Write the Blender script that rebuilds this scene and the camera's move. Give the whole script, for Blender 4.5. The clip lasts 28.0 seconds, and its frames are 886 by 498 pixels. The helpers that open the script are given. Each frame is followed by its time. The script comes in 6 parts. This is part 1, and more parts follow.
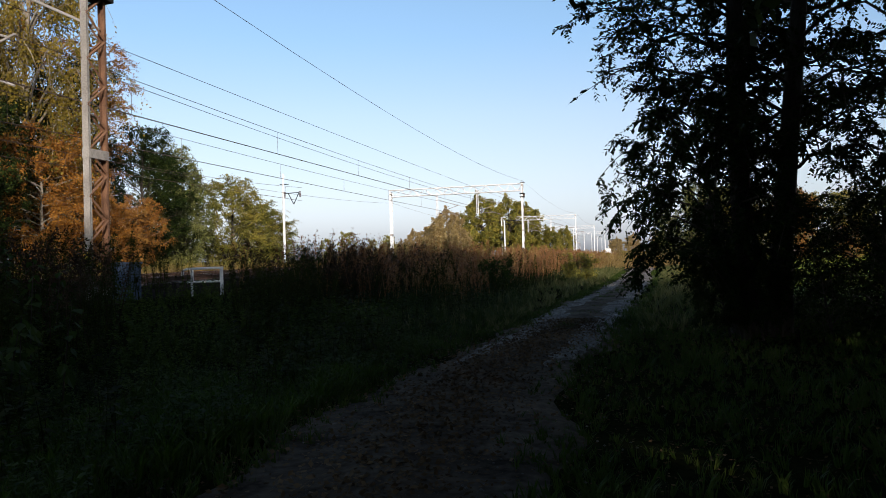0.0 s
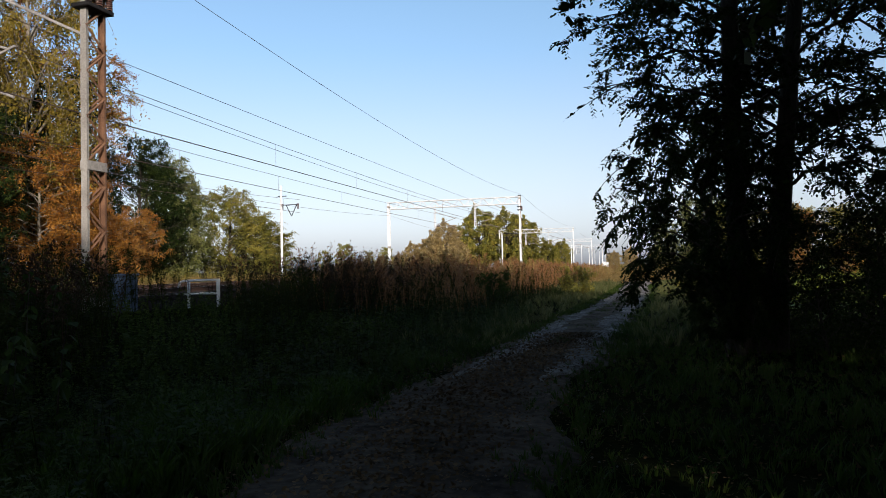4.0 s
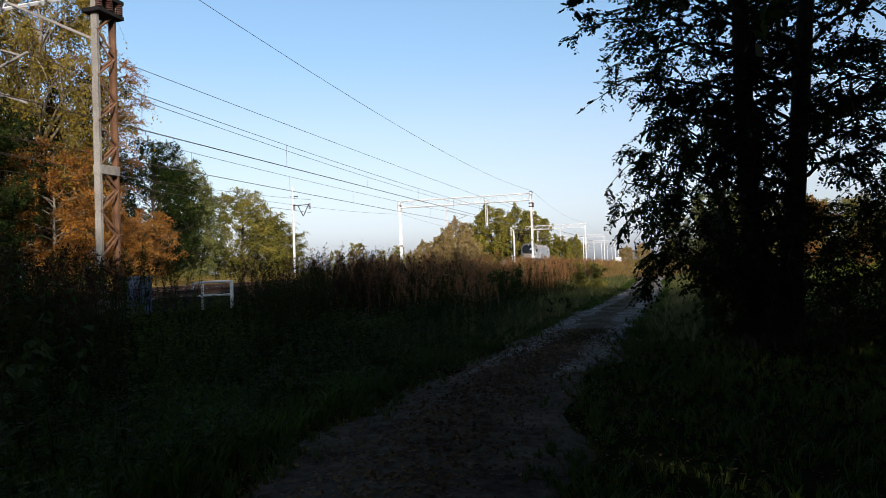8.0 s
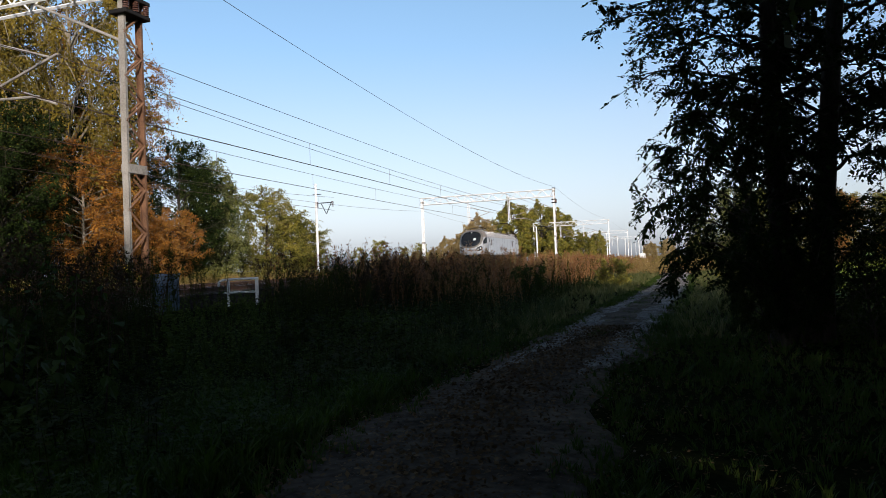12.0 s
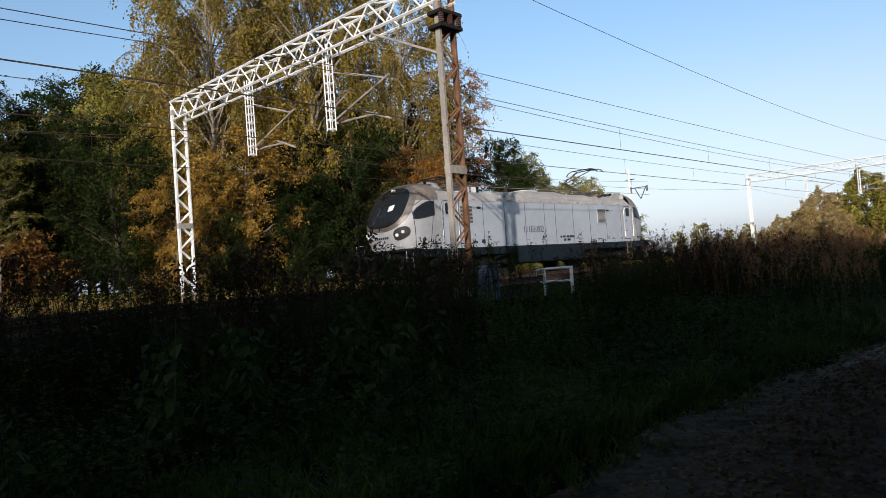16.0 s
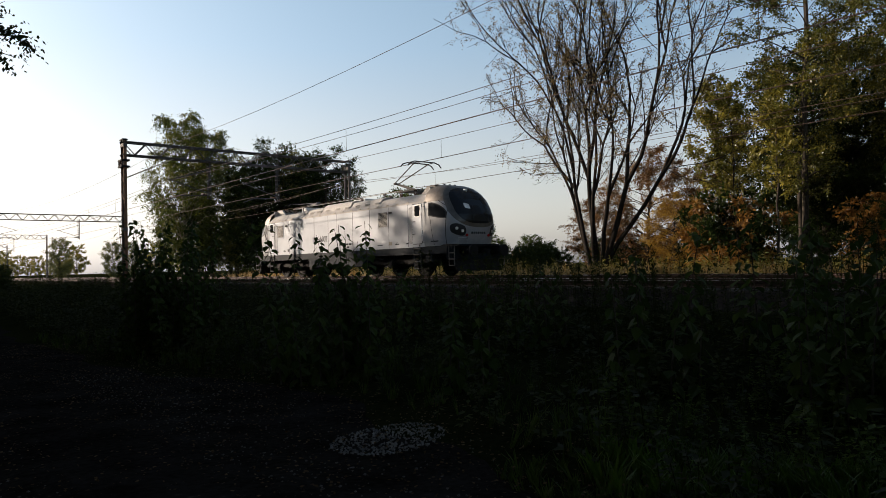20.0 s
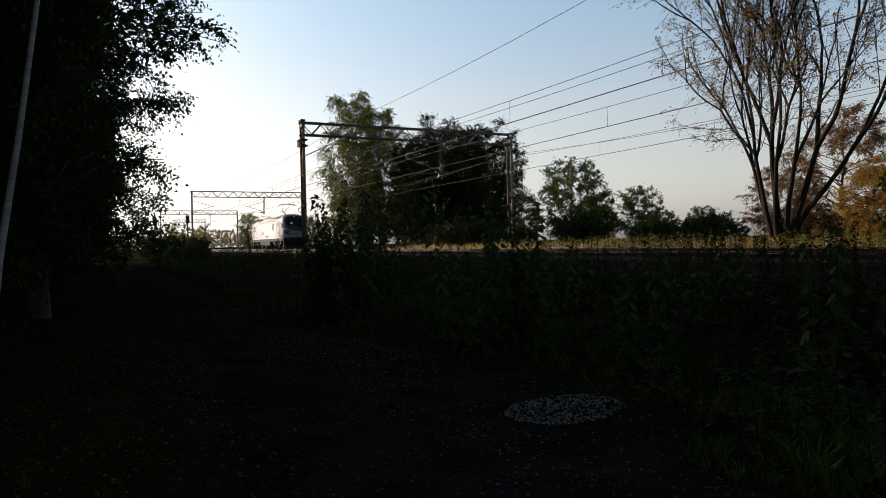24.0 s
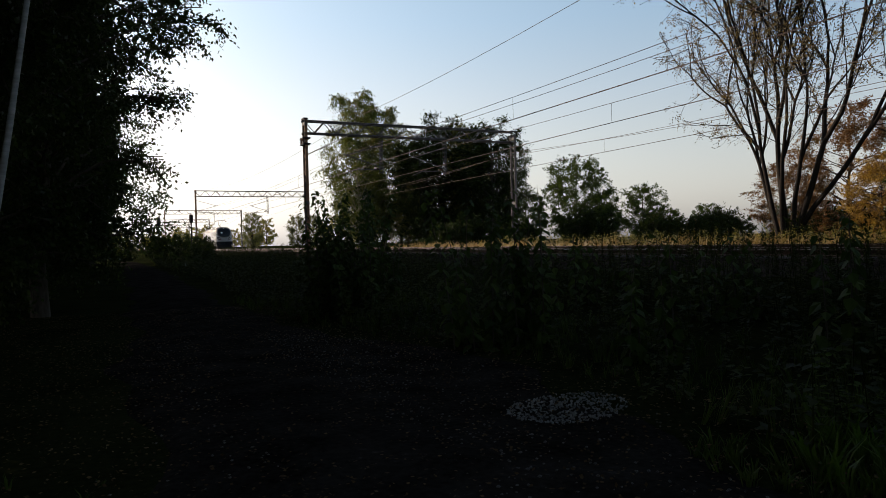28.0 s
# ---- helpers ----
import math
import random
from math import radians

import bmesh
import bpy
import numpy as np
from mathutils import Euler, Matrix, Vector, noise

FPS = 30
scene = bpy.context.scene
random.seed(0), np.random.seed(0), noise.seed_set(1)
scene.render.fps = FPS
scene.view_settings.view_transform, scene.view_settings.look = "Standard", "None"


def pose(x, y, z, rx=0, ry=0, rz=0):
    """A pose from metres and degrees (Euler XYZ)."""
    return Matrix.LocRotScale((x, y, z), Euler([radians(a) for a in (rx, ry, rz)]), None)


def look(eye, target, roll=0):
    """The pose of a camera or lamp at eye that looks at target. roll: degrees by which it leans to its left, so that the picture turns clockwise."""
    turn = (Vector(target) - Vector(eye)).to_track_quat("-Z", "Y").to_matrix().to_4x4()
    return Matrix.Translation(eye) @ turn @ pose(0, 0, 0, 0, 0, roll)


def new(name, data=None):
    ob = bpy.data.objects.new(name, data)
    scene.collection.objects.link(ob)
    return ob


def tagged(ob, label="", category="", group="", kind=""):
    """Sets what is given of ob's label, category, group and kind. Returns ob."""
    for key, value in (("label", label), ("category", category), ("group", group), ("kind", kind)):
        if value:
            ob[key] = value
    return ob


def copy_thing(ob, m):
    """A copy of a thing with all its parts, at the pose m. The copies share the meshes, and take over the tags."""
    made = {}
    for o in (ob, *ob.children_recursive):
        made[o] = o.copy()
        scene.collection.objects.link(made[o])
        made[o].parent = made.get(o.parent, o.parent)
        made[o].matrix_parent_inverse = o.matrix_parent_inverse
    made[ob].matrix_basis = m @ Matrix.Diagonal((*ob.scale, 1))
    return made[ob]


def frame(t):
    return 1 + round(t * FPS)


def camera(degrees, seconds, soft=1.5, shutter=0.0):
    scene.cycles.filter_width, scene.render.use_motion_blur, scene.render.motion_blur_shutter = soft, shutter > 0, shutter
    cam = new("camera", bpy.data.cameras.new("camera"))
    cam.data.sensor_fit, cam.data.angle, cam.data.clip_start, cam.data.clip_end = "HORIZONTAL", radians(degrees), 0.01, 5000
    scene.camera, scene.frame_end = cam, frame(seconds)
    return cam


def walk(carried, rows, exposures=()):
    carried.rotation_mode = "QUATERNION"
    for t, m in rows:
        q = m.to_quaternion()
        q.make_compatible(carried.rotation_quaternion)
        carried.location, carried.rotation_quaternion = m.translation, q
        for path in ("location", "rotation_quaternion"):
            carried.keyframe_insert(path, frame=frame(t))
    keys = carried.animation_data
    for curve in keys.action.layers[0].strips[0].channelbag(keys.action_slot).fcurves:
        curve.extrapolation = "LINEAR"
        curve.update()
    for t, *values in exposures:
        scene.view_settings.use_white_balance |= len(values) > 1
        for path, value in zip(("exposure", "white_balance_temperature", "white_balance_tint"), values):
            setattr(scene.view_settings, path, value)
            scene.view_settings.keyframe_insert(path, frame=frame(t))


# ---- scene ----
cam = camera(65.2, 28.0, 0.55)
EYE = 1.6
# seconds, shift from the standpoint, yaw, pitch, roll
ROWS = [
    (0.0, 0.000, 0.000, -0.000, 15.71, 0.56, 1.50),
    (0.5, 0.007, 0.007, 0.006, 15.78, 0.69, 1.24),
    (1.0, 0.008, 0.017, 0.004, 15.72, 0.81, 1.20),
    (1.5, 0.024, 0.001, 0.002, 15.68, 0.97, 1.27),
    (2.0, 0.030, -0.002, 0.009, 15.68, 1.19, 1.10),
    (2.5, 0.022, 0.019, 0.016, 15.59, 1.32, 1.25),
    (3.0, 0.027, 0.008, 0.024, 15.49, 1.38, 1.12),
    (3.5, 0.020, -0.012, 0.026, 15.47, 1.47, 1.18),
    (5.5, 0.029, -0.025, 0.024, 15.60, 1.83, 1.24),
    (6.0, 0.026, -0.006, 0.030, 16.02, 1.77, 1.36),
    (6.5, 0.021, -0.011, 0.029, 16.15, 1.67, 1.48),
    (7.0, 0.014, 0.006, 0.033, 16.33, 1.49, 1.54),
    (7.5, 0.012, -0.010, 0.033, 16.43, 1.60, 1.95),
    (8.0, 0.026, -0.006, 0.034, 16.48, 1.42, 2.03),
    (8.5, 0.031, -0.007, 0.031, 16.66, 1.38, 2.07),
    (9.0, 0.025, -0.007, 0.025, 16.85, 1.36, 2.12),
    (9.5, 0.023, 0.004, 0.029, 16.94, 1.35, 2.02),
    (10.0, 0.027, -0.007, 0.028, 17.11, 1.31, 2.25),
    (10.5, 0.025, -0.022, 0.032, 17.26, 1.27, 2.22),
    (11.0, 0.021, -0.022, 0.026, 17.54, 1.34, 2.21),
    (11.5, 0.012, -0.024, 0.025, 17.82, 1.29, 2.18),
    (13.5, -0.009, 0.003, 0.021, 21.54, 1.17, 2.40),
    (14.0, -0.006, -0.030, 0.018, 23.45, 1.17, 2.27),
    (14.5, -0.004, 0.010, 0.018, 26.95, 1.28, 2.65),
    (15.0, -0.009, 0.063, 0.031, 31.58, 1.40, 2.73),
    (15.5, 0.045, 0.171, 0.018, 37.92, 1.52, 2.85),
    (16.0, -0.006, 0.180, 0.016, 44.07, 1.69, 4.09),
    (16.5, -0.129, 0.291, 0.010, 54.37, 2.64, 1.92),
    (17.0, -0.256, 0.323, 0.018, 66.31, 2.93, 1.48),
    (17.5, -0.348, 0.235, 0.016, 79.88, 2.92, 1.06),
    (18.0, -0.369, 0.172, 0.033, 95.63, 3.22, 1.27),
    (18.5, -0.336, 0.056, 0.059, 111.64, 2.90, 1.36),
    (19.0, -0.356, -0.033, 0.064, 124.99, 2.23, 1.00),
    (19.5, -0.410, -0.087, 0.050, 133.97, 1.66, 0.94),
    (20.0, -0.461, -0.176, 0.022, 140.24, 1.35, 1.35),
    (20.5, -0.520, -0.256, -0.003, 145.67, 0.93, 2.19),
    (21.0, -0.515, -0.272, -0.012, 149.13, 0.35, 2.38),
    (21.5, -0.487, -0.257, -0.008, 150.76, -0.14, 1.88),
    (23.5, -0.371, -0.268, -0.009, 153.53, -0.72, 1.18),
    (24.0, -0.365, -0.262, -0.008, 153.50, -0.57, 1.27),
    (24.5, -0.375, -0.279, -0.012, 153.53, -0.42, 1.34),
    (25.0, -0.398, -0.302, -0.019, 153.46, -0.43, 1.32),
    (25.5, -0.418, -0.336, -0.031, 153.48, -0.41, 1.32),
    (26.0, -0.436, -0.352, -0.042, 153.50, -0.49, 1.28),
    (26.5, -0.454, -0.371, -0.046, 153.49, -0.68, 1.55),
    (27.0, -0.464, -0.384, -0.048, 153.55, -0.83, 1.63),
    (27.5, -0.486, -0.415, -0.057, 153.75, -0.76, 1.67),
    (28.0, -0.492, -0.425, -0.061, 153.85, -0.64, 1.46),
]
# seconds, exposure, white balance in kelvin, tint
EXPOSURES = [(0.0, 0.35, 6650, 16), (15.5, 0.3, 6600, 15), (16.2, 0.35, 6600, 15), (17.0, 0.75, 6950, 17), (17.5, 1.4, 7150, 17), (18.0, 1.88, 7300, 16), (18.5, 1.4, 8000, 17), (19.0, 1.0, 8700, 18), (19.5, 0.75, 8300, 17), (20.0, 0.5, 7900, 17), (21.5, 0.42, 7850, 17), (28.0, 0.45, 7850, 17)]
walk(cam, [(t, pose(x, y, EYE + z, 90 + pitch, 0, yaw) @ pose(0, 0, 0, 0, 0, -roll)) for t, x, y, z, yaw, pitch, roll in ROWS], EXPOSURES)

# ---- light ----
SUN_AZ, SUN_EL = 212.0, 19.0   # yaw of the sun from +y, and its height
world = bpy.data.worlds.new("sky")
scene.world = world
world.use_nodes = True
wn = world.node_tree.nodes
sky = wn.new("ShaderNodeTexSky")
sky.sky_type = "NISHITA"
sky.sun_disc = False
sky.sun_elevation = radians(SUN_EL)
sky.sun_rotation = radians(-SUN_AZ)
sky.air_density, sky.dust_density, sky.ozone_density = 1.0, 1.4, 2.5
# haze evens out the sky towards the horizon: paler, and less bright than clear air
sky_co, sky_z, sky_veil, sky_gain = wn.new("ShaderNodeTexCoord"), wn.new("ShaderNodeSeparateXYZ"), wn.new("ShaderNodeMapRange"), wn.new("ShaderNodeValToRGB")
sky_grey, sky_tint, sky_mix, sky_out = wn.new("ShaderNodeRGBToBW"), wn.new("ShaderNodeVectorMath"), wn.new("ShaderNodeMix"), wn.new("ShaderNodeVectorMath")
for k, v in enumerate((0.0, 0.3, 0.85, 0.0)):
    sky_veil.inputs[k + 1].default_value = v
gain = sky_gain.color_ramp.elements
gain[0].position, gain[0].color = 0.0, (0.79, 0.82, 0.84, 1)
gain[1].position, gain[1].color = 1.0, (0.5, 0.52, 0.5, 1)
for at, shade in ((0.2, (1.02, 1.04, 1.02, 1)), (0.36, (1.06, 1.15, 1.08, 1)), (0.6, (0.75, 0.8, 0.77, 1))):
    gain.new(at).color = shade
sky_tint.operation, sky_out.operation, sky_mix.data_type = "MULTIPLY", "MULTIPLY", "RGBA"
sky_tint.inputs[1].default_value = (0.92, 1.0, 1.12)
sky_link = world.node_tree.links.new
sky_link(sky_co.outputs["Generated"], sky_z.inputs[0])
sky_link(sky_z.outputs[2], sky_veil.inputs[0])
sky_link(sky_z.outputs[2], sky_gain.inputs[0])
sky_link(sky.outputs[0], sky_grey.inputs[0])
sky_link(sky_grey.outputs[0], sky_tint.inputs[0])
sky_link(sky_veil.outputs[0], sky_mix.inputs["Factor"])
sky_link(sky.outputs[0], sky_mix.inputs[6])
sky_link(sky_tint.outputs[0], sky_mix.inputs[7])
sky_link(sky_mix.outputs[2], sky_out.inputs[0])
sky_link(sky_gain.outputs[0], sky_out.inputs[1])
sky_link(sky_out.outputs[0], wn["Background"].inputs[0])
wn["Background"].inputs[1].default_value = 0.15
sun_data = bpy.data.lights.new("sun", "SUN")
sun_data.energy, sun_data.angle, sun_data.color = 4.0, radians(0.6), (1.0, 0.94, 0.87)
sun = new("sun", sun_data)
sun_way = Vector((-math.sin(radians(SUN_AZ)) * math.cos(radians(SUN_EL)), math.cos(radians(SUN_AZ)) * math.cos(radians(SUN_EL)), math.sin(radians(SUN_EL))))
sun.matrix_world = look(sun_way * 200, (0, 0, 0))


# ---- materials ----
def nodes_of(name):
    m = bpy.data.materials.new(name)
    m.use_nodes = True
    return m, m.node_tree.nodes, m.node_tree.links


def surface(name, c1, c2, rough=0.7, metal=0.0, scale=3.0, fine=40.0, bump=0.3, c3=None, spec=0.4, coat=0.0, stretch=(1, 1, 1)):
    """Two-scale noise between two or three colours, with fine relief."""
    m, n, l = nodes_of(name)
    p = n["Principled BSDF"]
    tc = n.new("ShaderNodeTexCoord")
    mp = n.new("ShaderNodeMapping")
    mp.inputs["Scale"].default_value = stretch
    l.new(tc.outputs["Object"], mp.inputs[0])
    a, b = n.new("ShaderNodeTexNoise"), n.new("ShaderNodeTexNoise")
    a.inputs["Scale"].default_value, a.inputs["Detail"].default_value = scale, 5
    b.inputs["Scale"].default_value, b.inputs["Detail"].default_value = fine, 4
    l.new(mp.outputs[0], a.inputs[0]), l.new(mp.outputs[0], b.inputs[0])
    mixn = n.new("ShaderNodeMath")
    mixn.operation = "MULTIPLY_ADD"
    mixn.inputs[1].default_value = 0.45
    sub = n.new("ShaderNodeMath")
    sub.operation = "MULTIPLY"
    sub.inputs[1].default_value = 0.55
    l.new(a.outputs[0], sub.inputs[0]), l.new(b.outputs[0], mixn.inputs[0]), l.new(sub.outputs[0], mixn.inputs[2])
    r = n.new("ShaderNodeValToRGB")
    r.color_ramp.elements[0].position, r.color_ramp.elements[1].position = 0.36, 0.64
    r.color_ramp.elements[0].color, r.color_ramp.elements[1].color = (*c1, 1), (*c2, 1)
    if c3:
        e = r.color_ramp.elements.new(0.75)
        e.color = (*c3, 1)
    l.new(mixn.outputs[0], r.inputs[0]), l.new(r.outputs[0], p.inputs["Base Color"])
    rr = n.new("ShaderNodeMapRange")
    rr.inputs[3].default_value, rr.inputs[4].default_value = max(0.05, rough - 0.12), min(1, rough + 0.12)
    l.new(a.outputs[0], rr.inputs[0]), l.new(rr.outputs[0], p.inputs["Roughness"])
    p.inputs["Metallic"].default_value = metal
    p.inputs["Specular IOR Level"].default_value = spec
    p.inputs["Coat Weight"].default_value = coat
    if bump:
        bn = n.new("ShaderNodeBump")
        bn.inputs["Strength"].default_value, bn.inputs["Distance"].default_value = bump, 0.02
        l.new(b.outputs[0], bn.inputs["Height"]), l.new(bn.outputs[0], p.inputs["Normal"])
    return m


def foliage(name, colours, through_light=0.35, gloss=0.12):
    """Leaves: colours spread leaf by leaf and in drifts over the crown; light shines through them."""
    m, n, l = nodes_of(name)
    n.remove(n["Principled BSDF"])
    out = n["Material Output"]
    g, tc, no = n.new("ShaderNodeNewGeometry"), n.new("ShaderNodeTexCoord"), n.new("ShaderNodeTexNoise")
    no.inputs["Scale"].default_value, no.inputs["Detail"].default_value = 0.55, 3
    l.new(tc.outputs["Object"], no.inputs[0])
    mx = n.new("ShaderNodeMath")
    mx.operation = "MULTIPLY_ADD"
    mx.inputs[1].default_value = 0.45
    sc = n.new("ShaderNodeMapRange")
    sc.inputs[1].default_value, sc.inputs[2].default_value, sc.inputs[3].default_value, sc.inputs[4].default_value = 0.35, 0.65, 0.0, 0.55
    l.new(no.outputs[0], sc.inputs[0])
    l.new(g.outputs["Random Per Island"], mx.inputs[0]), l.new(sc.outputs[0], mx.inputs[2])
    r = n.new("ShaderNodeValToRGB")
    el = r.color_ramp.elements
    el[0].color, el[1].color = (*colours[0], 1), (*colours[-1], 1)
    for i, c in enumerate(colours[1:-1]):
        e = el.new((i + 1) / (len(colours) - 1))
        e.color = (*c, 1)
    l.new(mx.outputs[0], r.inputs[0])
    d, t, gl = n.new("ShaderNodeBsdfDiffuse"), n.new("ShaderNodeBsdfTranslucent"), n.new("ShaderNodeBsdfGlossy")
    gl.inputs["Roughness"].default_value = 0.45
    l.new(r.outputs[0], d.inputs[0]), l.new(r.outputs[0], t.inputs[0])
    m1, m2 = n.new("ShaderNodeMixShader"), n.new("ShaderNodeMixShader")
    m1.inputs[0].default_value = through_light
    l.new(d.outputs[0], m1.inputs[1]), l.new(t.outputs[0], m1.inputs[2])
    fr = n.new("ShaderNodeFresnel")
    fr.inputs[0].default_value = 1.35
    sg = n.new("ShaderNodeMath")
    sg.operation = "MULTIPLY"
    sg.inputs[1].default_value = gloss
    l.new(fr.outputs[0], sg.inputs[0]), l.new(sg.outputs[0], m2.inputs[0])
    l.new(m1.outputs[0], m2.inputs[1]), l.new(gl.outputs[0], m2.inputs[2]), l.new(m2.outputs[0], out.inputs[0])
    return m


M = {}
# soil colour cut well down to stand in for deep tree shade
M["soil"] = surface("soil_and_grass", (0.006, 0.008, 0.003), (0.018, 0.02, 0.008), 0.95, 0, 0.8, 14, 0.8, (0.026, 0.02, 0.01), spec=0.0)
# darker copy of the trail colours, for the shaded southern road
M["path"] = surface("shade_dark_gravel", (0.006, 0.005, 0.004), (0.022, 0.019, 0.017), 0.95, 0, 1.6, 16, 1.0, (0.06, 0.053, 0.046), spec=0.0)
# trail and gravel lightened for the more open sky to the north
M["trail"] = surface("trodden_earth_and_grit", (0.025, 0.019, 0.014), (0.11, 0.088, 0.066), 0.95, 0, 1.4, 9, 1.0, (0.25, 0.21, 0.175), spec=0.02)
M["gravel"] = surface("grey_gravel", (0.05, 0.044, 0.038), (0.21, 0.195, 0.178), 0.95, 0, 1.3, 9, 1.0, (0.4, 0.37, 0.335), spec=0.05)
# mast white greyed for the backlit southern gantries; also the raised pantograph's steel
M["mastgrey"] = surface("shaded_mast_and_grey_steel", (0.06, 0.056, 0.052), (0.12, 0.112, 0.105), 0.75, 0.1, 1.6, 25, 0.25, (0.08, 0.045, 0.025), spec=0.2)
# brown stone, lowered to carry the shade in front of the tracks
M["ballast"] = surface("ballast", (0.01, 0.008, 0.007), (0.04, 0.032, 0.026), 0.95, 0, 4, 26, 1.0, (0.07, 0.056, 0.044), spec=0.0)
M["stone"] = surface("crushed_stone", (0.07, 0.067, 0.063), (0.2, 0.19, 0.18), 0.85, 0, 6, 60, 0.5)
M["field"] = surface("crop_field", (0.05, 0.085, 0.012), (0.14, 0.2, 0.03), 0.9, 0, 0.3, 9, 0.7, spec=0.1)
M["rust"] = surface("rusty_rail", (0.03, 0.016, 0.01), (0.08, 0.042, 0.026), 0.75, 0.3, 5, 50, 0.4)
M["pebble"] = surface("pebbles", (0.03, 0.027, 0.024), (0.1, 0.094, 0.085), 0.9, 0, 7, 50, 0.4)
M["railtop"] = surface("rail_head", (0.3, 0.28, 0.27), (0.5, 0.48, 0.46), 0.28, 0.9, 3, 50, 0.1)
M["sleeper"] = surface("sleeper", (0.03, 0.027, 0.023), (0.09, 0.08, 0.07), 0.9, 0, 3, 30, 0.5)
M["mast"] = surface("mast_paint", (0.2, 0.175, 0.145), (0.4, 0.37, 0.32), 0.6, 0.15, 1.4, 25, 0.25, (0.2, 0.1, 0.05))
M["mastrust"] = surface("rusty_steel", (0.1, 0.05, 0.028), (0.25, 0.13, 0.07), 0.8, 0.2, 2, 30, 0.4)
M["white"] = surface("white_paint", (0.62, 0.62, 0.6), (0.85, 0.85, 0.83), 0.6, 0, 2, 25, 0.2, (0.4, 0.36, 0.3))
M["yellow"] = surface("yellow_paint", (0.55, 0.36, 0.03), (0.75, 0.52, 0.06), 0.6, 0, 3, 30, 0.2)
M["wire"] = surface("copper_wire", (0.09, 0.06, 0.045), (0.16, 0.11, 0.085), 0.6, 0.6, 3, 30, 0.0)
M["insulator"] = surface("glazed_brown", (0.05, 0.02, 0.012), (0.1, 0.045, 0.03), 0.25, 0, 3, 30, 0.05)
M["body"] = surface("silver_paint", (0.37, 0.395, 0.43), (0.44, 0.465, 0.5), 0.38, 0.18, 0.5, 3.0, 0.0, spec=0.5, coat=0.2)
# body silver taken darker to give the cab ends their shade
M["cabpaint"] = surface("shaded_cab_silver", (0.29, 0.295, 0.3), (0.37, 0.375, 0.38), 0.45, 0.08, 0.6, 4.0, 0.0, (0.3, 0.27, 0.23), spec=0.3)
# silver-brown trim, darkened as well for the shaded cab end
M["chromed"] = surface("silver_trim", (0.08, 0.07, 0.06), (0.16, 0.145, 0.125), 0.45, 0.3, 0.8, 6, 0.0, coat=0.1)
M["cabroof"] = surface("stained_cab_roof", (0.12, 0.09, 0.065), (0.25, 0.215, 0.18), 0.5, 0.2, 0.9, 5, 0.03, (0.2, 0.13, 0.08))
M["roof"] = surface("dusty_roof", (0.28, 0.26, 0.235), (0.43, 0.41, 0.385), 0.6, 0.1, 1.1, 12, 0.08, (0.3, 0.24, 0.18))
# dark blue-grey paint, lowered further for the shadow lying on the underframe
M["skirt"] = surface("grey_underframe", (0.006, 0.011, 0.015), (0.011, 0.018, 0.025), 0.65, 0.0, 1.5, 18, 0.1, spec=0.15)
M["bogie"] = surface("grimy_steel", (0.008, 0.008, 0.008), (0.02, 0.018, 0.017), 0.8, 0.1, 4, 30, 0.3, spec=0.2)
M["black"] = surface("black_rubber", (0.008, 0.008, 0.009), (0.02, 0.02, 0.02), 0.6, 0, 4, 30, 0.1)
M["chrome"] = surface("bare_steel", (0.5, 0.5, 0.5), (0.68, 0.68, 0.67), 0.3, 0.85, 3, 30, 0.05)
M["lampglass"] = surface("lamp_glass", (0.7, 0.7, 0.68), (0.9, 0.9, 0.88), 0.12, 0.3, 2, 20, 0.0, coat=0.6)
M["red"] = surface("red_lens", (0.35, 0.01, 0.01), (0.5, 0.02, 0.02), 0.2, 0, 3, 20, 0.0, coat=0.5)
M["blue"] = surface("blue_grey_box", (0.06, 0.09, 0.14), (0.1, 0.14, 0.2), 0.55, 0.1, 3, 25, 0.1)
M["brick"] = surface("render_wall", (0.13, 0.105, 0.08), (0.2, 0.165, 0.13), 0.85, 0, 1, 20, 0.3)
m_, n_, l_ = nodes_of("dark_glass")
p_ = n_["Principled BSDF"]
p_.inputs["Base Color"].default_value = (0.012, 0.014, 0.016, 1)
p_.inputs["Roughness"].default_value, p_.inputs["Specular IOR Level"].default_value, p_.inputs["Coat Weight"].default_value = 0.08, 0.22, 0.0
M["glass"] = m_
M["bark"] = surface("bark", (0.02, 0.016, 0.012), (0.075, 0.062, 0.048), 0.95, 0, 2.2, 22, 1.0, stretch=(1, 1, 0.25), spec=0.15)
# darker copy of the bark, for the willow seen against the light
M["backlitbark"] = surface("backlit_bark", (0.008, 0.006, 0.005), (0.03, 0.024, 0.019), 0.95, 0, 2.2, 22, 1.0, stretch=(1, 1, 0.25), spec=0.1)
M["palebark"] = surface("pale_bark", (0.12, 0.095, 0.07), (0.3, 0.26, 0.2), 0.9, 0, 2.2, 18, 0.7, (0.06, 0.05, 0.04), stretch=(1, 1, 0.35), spec=0.15)
# birch white lowered to grey for a trunk in deep shade
M["birch"] = surface("birch_bark", (0.14, 0.135, 0.125), (0.3, 0.29, 0.27), 0.8, 0, 5, 12, 0.4, (0.05, 0.045, 0.04), stretch=(0.4, 0.4, 2), spec=0.15)
# dark green, lowered further to deepen the shaded trees by the path
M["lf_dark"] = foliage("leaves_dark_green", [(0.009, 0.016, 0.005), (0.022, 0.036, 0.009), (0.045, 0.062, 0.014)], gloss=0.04)
